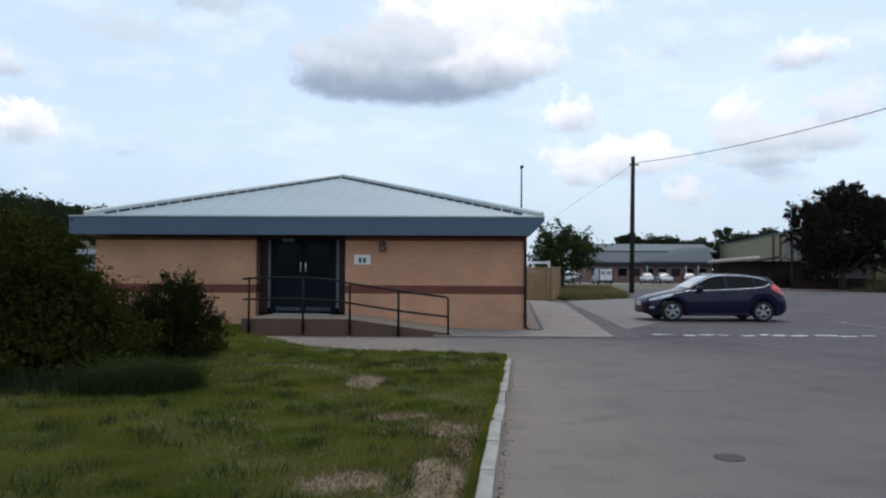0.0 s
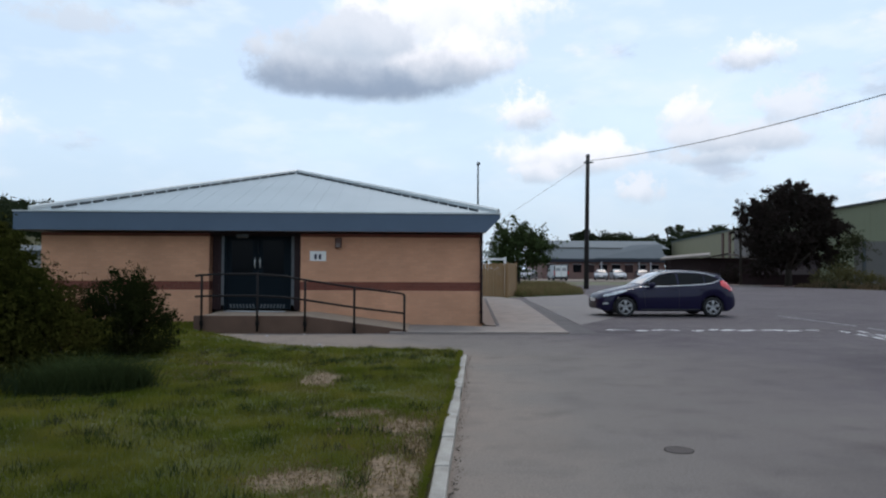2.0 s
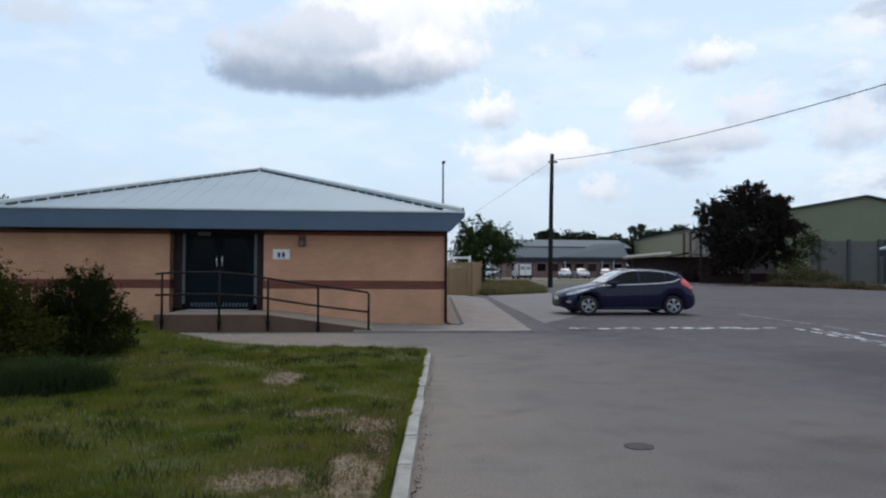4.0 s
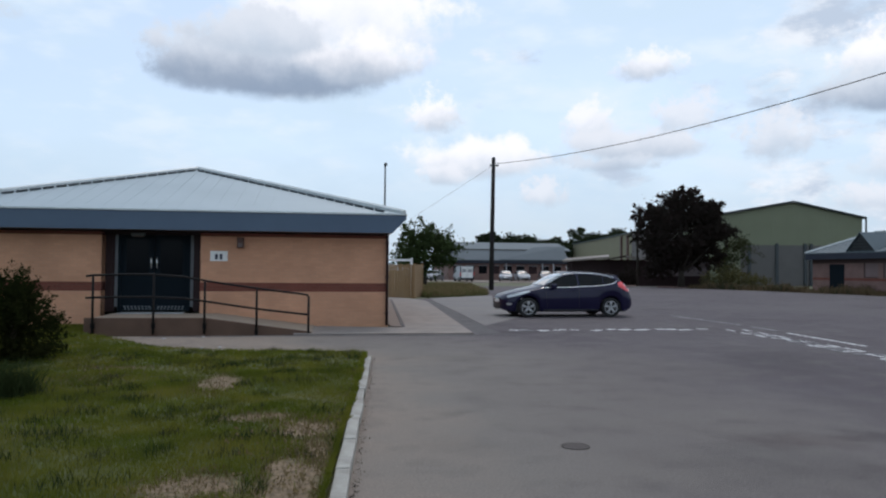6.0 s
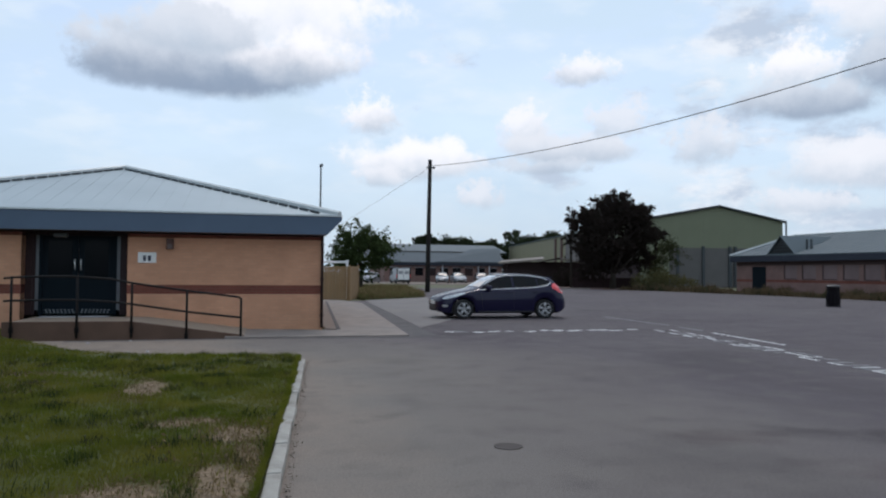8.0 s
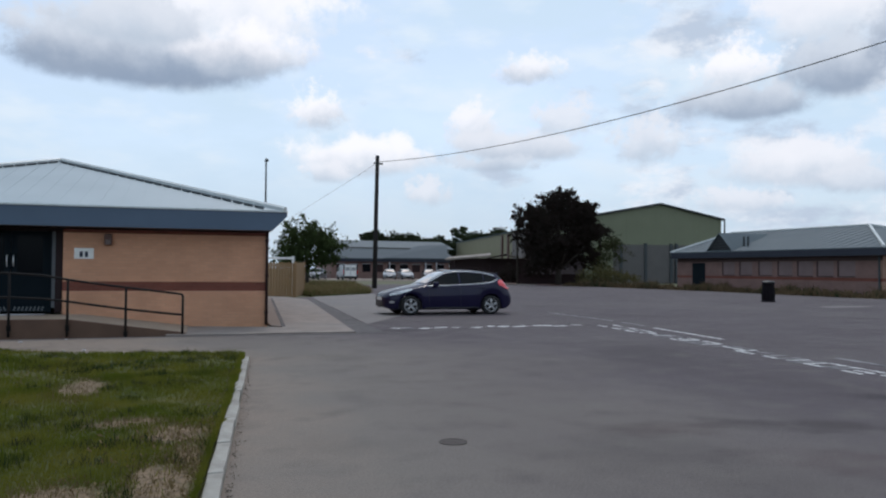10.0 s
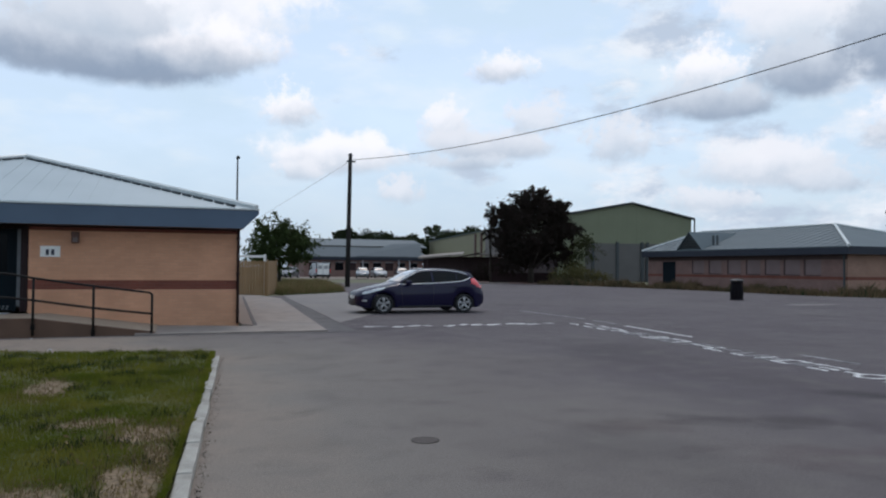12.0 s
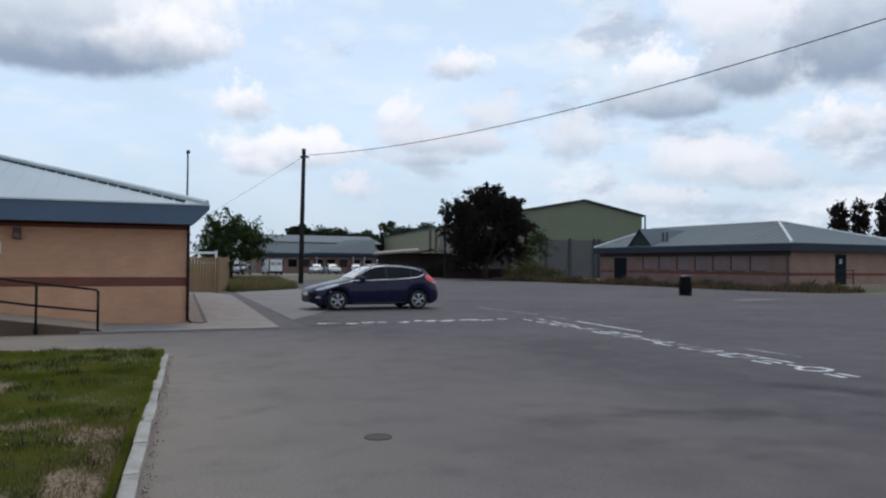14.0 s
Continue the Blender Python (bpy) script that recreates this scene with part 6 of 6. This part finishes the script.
for y0, y1, dens, hgt, wid in ((3.4, 7.0, 8500, 0.032, 0.005), (7.0, 11.0, 4200, 0.038, 0.007), (11.0, 21.0, 1300, 0.048, 0.012)):
    xa, xb = -0.64 * y1 - 0.5, 1.3
    n = int(dens * (xb - xa) * (y1 - y0))
    px, py = xa + (xb - xa) * NR.rand(n), y0 + (y1 - y0) * NR.rand(n)
    keep = in_lawn(px, py) & (bare_mask(px, py) < 0.15 + 0.4 * NR.rand(n))
    keep &= NR.rand(n) < 0.72 + 0.4 * hashnoise(px, py, 1.1)
    px, py = px[keep], py[keep]
    tall = hgt * (1 + 0.55 * hashnoise(px, py, 0.9) + 0.3 * hashnoise(px, py, 3.0)).clip(0.35, 2.0)
    dry = NR.rand(len(px)) < (0.0 + 0.22 * np.exp(-((px - (KX0 + (KX1 - KX0) * (py - KY0) / (KY1 - KY0))) / 0.35) ** 2) + 0.02 * (hashnoise(px, py, 0.7) > 0.45) + 0.25 * (bare_mask(px, py) > 0.0))
    blades("lawn_grass", px[~dry], py[~dry], 0.06, tall[~dry], wid, M_GRASS, "uneven green lawn grass", 0.9)
    blades("dry_grass", px[dry], py[dry], 0.06, tall[dry] * 0.8, wid, M_STRAW, "dry straw-coloured grass in the lawn", 1.3)
n = 30000
px, py = -9.0 + 9.3 * NR.rand(n), -10.0 + 13.5 * NR.rand(n)
ok = px < KX0 + (KX1 - KX0) * (py - KY0) / (KY1 - KY0) - 0.15
blades("lawn_grass", px[ok], py[ok], 0.06, 0.05 * np.ones(ok.sum()), 0.016, M_GRASS, "uneven green lawn grass", 0.9)
# coarse tufts in the sward, darker or yellower than the rest
for count, seed, hh, mat, lab in ((110, 21, 0.075, M_TUFT, "coarse dark tufts in the lawn"), (70, 22, 0.065, M_LEAF_YOUNG, "coarse yellowish tufts in the lawn")):
    r = np.random.RandomState(seed)
    cy = 4.2 + 9.5 * r.rand(count) ** 0.8
    cx = np.minimum(1.0, -0.55 * cy + (0.62 * cy + 0.5) * r.rand(count))
    rep_n = 60
    px = np.repeat(cx, rep_n) + np.repeat(0.05 + 0.1 * r.rand(count), rep_n) * r.normal(size=count * rep_n)
    py = np.repeat(cy, rep_n) + np.repeat(0.05 + 0.09 * r.rand(count), rep_n) * r.normal(size=count * rep_n)
    ok = in_lawn(px, py) & (bare_mask(px, py) < 0.4)
    blades("grass_tufts", px[ok], py[ok], 0.06, hh * (0.7 + 0.6 * r.rand(ok.sum())), 0.007, mat, lab, 1.1)
# grass creeping over the back of the kerb
n = 9000
py = 4.5 + 8.5 * NR.rand(n)
over = np.interp(py, [4.5, 7.0, 7.2, 7.5, 8.5, 9.5, 13.0], [0.0, 0.02, 0.1, 0.03, 0.06, 0.09, 0.10]) * (0.6 + 0.6 * hashnoise(py, py, 2.0)).clip(0.1, 1.3)
px = KX0 + (KX1 - KX0) * (py - KY0) / (KY1 - KY0) - 0.15 + over * NR.rand(n)
blades("kerb_grass", px, py, 0.058, 0.042 * np.ones(n), 0.007, M_GRASS, "grass creeping over the kerb", 1.3)
# cut dry stalks lying by the shrubs, and weeds in the tarmac edge behind the lawn
n = 130
px, py = -2.6 + 0.55 * NR.normal(size=n), 10.2 + 0.45 * NR.normal(size=n)
ok = in_lawn(px, py)
blades("dry_stalks", px[ok], py[ok], 0.085, 0.03 * np.ones(ok.sum()), 0.014, M_STRAW, "cut dry stalks lying on the lawn", 5.0)
n = 1400
px = -4.6 + 5.6 * NR.rand(n)
py = np.interp(px, [-4.6, -3.6, -2.6, -1.5, 1.1], [17.3, 15.9, 14.35, 13.7, 13.1]) + 0.09 * NR.normal(size=n)
blades("edge_grass", px, py, 0.03, 0.06 * np.ones(n), 0.012, M_GRASS, "ragged grass at the edge of the tarmac", 1.0)
# sparse straw and stubble on the bare patches
n = 3200
k = NR.randint(0, len(BARE), n)
bb = np.array(BARE)[k]
px, py = bb[:, 0] + bb[:, 2] * NR.normal(size=n) * 0.7, bb[:, 1] + bb[:, 3] * NR.normal(size=n) * 0.7
ok = in_lawn(px, py)
blades("stubble", px[ok], py[ok], 0.075, 0.022 * np.ones(ok.sum()), 0.007, M_STRAW, "short dry stubble on the bare earth", 1.8)
ok2 = ok & (NR.rand(n) < 0.06)
blades("sparse_grass", px[ok2] + 0.03, py[ok2] + 0.02, 0.075, 0.04 * np.ones(ok2.sum()), 0.008, M_GRASS, "sparse green grass on the bare earth", 1.2)
# the grass tuft of long grey-green leaves
for cx, cy, sx, hh, n in ((-4.05, 8.8, 0.14, 0.26, 600), (-3.75, 8.9, 0.17, 0.34, 1000), (-3.42, 9.0, 0.16, 0.34, 1000), (-3.15, 9.15, 0.12, 0.28, 600)):
    px, py = cx + sx * NR.normal(size=n), cy + 0.14 * NR.normal(size=n)
    blades("ornamental_grass", px, py, 0.06, hh * np.ones(n), 0.009, M_TUFT, "low dark green tuft of long grass by the shrubs", 1.6)
n = 900
px, py = -5.0 + 0.6 * NR.normal(size=n), 9.0 + 0.25 * NR.normal(size=n)
blades("tall_weeds", px, py, 0.06, 0.21 * (1 + 0.6 * hashnoise(px, py, 2.0)), 0.012, M_LEAF_SAGE, "tall weeds at the foot of the shrub", 0.8)
# verge and weeds beyond the yard
n = 30000
px, py = 6.5 + 9.0 * NR.rand(n), 40.5 + 30 * NR.rand(n) ** 1.4
keep = (py > 40.4 + 0.95 * (px - 6.8)) & (px < 11.0 + (py - 44.5) * 0.17) & (px > 6.4 + (py - 42) * 0.1)
blades("verge_grass", px[keep], py[keep], 0.05, 0.22 + 0.12 * hashnoise(px[keep], py[keep], 0.4), 0.035, M_LEAF_VERGE, "long unmown grass of the verge", 0.8)
keep2 = keep & (NR.rand(n) < 0.75)
blades("dry_verge_grass", px[keep2] + 0.1, py[keep2], 0.05, 0.30 + 0.15 * hashnoise(px[keep2], py[keep2], 0.4), 0.025, M_STRAW, "dry seed heads in the verge", 0.8)
n = 16000
py = 31.0 + 35.0 * NR.rand(n)
px = np.interp(py, [31, 33.5, 47, 60, 66], [39.0, 37.6, 37.9, 36.3, 34.0]) + 3.2 * NR.rand(n) ** 1.3
px = np.where(py < 35, px + 4 * NR.rand(n), px)
keep = ((px < 41.0) | (py < 33.4)) & (px < 43.4)
px, py = px[keep], py[keep]
g = NR.rand(len(px)) < 0.12 + 0.3 * hashnoise(px, py, 0.5)
hh = (0.30 + 0.42 * hashnoise(px, py, 0.37) + 0.16 * hashnoise(px, py, 1.7)).clip(0.05, 0.85)
blades("yard_weeds", px[g], py[g], -0.03, hh[g], 0.07, M_LEAF_SAGE, "rough green weeds along the yard's edge", 0.9)
blades("dry_weeds", px[~g], py[~g], -0.03, hh[~g], 0.06, M_DRY, "dry brown weeds along the yard's edge", 0.9)

# leaf litter and small stones by the kerb
n = 420
py = 4.2 + 8.6 * NR.rand(n) ** 1.5
px = KX0 + (KX1 - KX0) * (py - KY0) / (KY1 - KY0) + 0.015 + 0.035 * np.abs(NR.normal(size=n))
leaf_mesh("leaf_litter", np.stack([px, py, np.full(n, 0.008)], 1), 0.008, M_BARK, None)
tagged(bpy.data.objects["leaf_litter"], "dark leaf litter along the kerb", "leaf litter", kind="stuff")
n = 420
py = 4.0 + 3.4 * NR.rand(n) ** 1.3
px = KX0 + (KX1 - KX0) * (py - KY0) / (KY1 - KY0) - 0.18 - 0.9 * NR.rand(n) ** 1.6
leaf_mesh("dry_leaves", np.stack([px, py, np.full(n, 0.085) + 0.015 * NR.rand(n)], 1), 0.02, M_STRAW, None)
tagged(bpy.data.objects["dry_leaves"], "pale dry leaves scattered on the lawn edge", "leaf litter", kind="stuff")

# scraps of pale litter by the path
for x, yy, rz, w in ((-2.85, 16.6, 20, 0.035), (-1.45, 14.1, 70, 0.03), (-2.1, 17.0, 10, 0.025), (-1.75, 14.0, 40, 0.025)):
    scrap = tagged(part("litter", box(-w, w, -w * 0.7, w * 0.7, 0.0, 0.02, 0.006), M_PALE), "crumpled pale scrap of litter on the path", "litter", "litter by the path")
    scrap.matrix_world = pose(x, yy, 0.0 if yy > 15 else 0.065, 0, 0, rz)
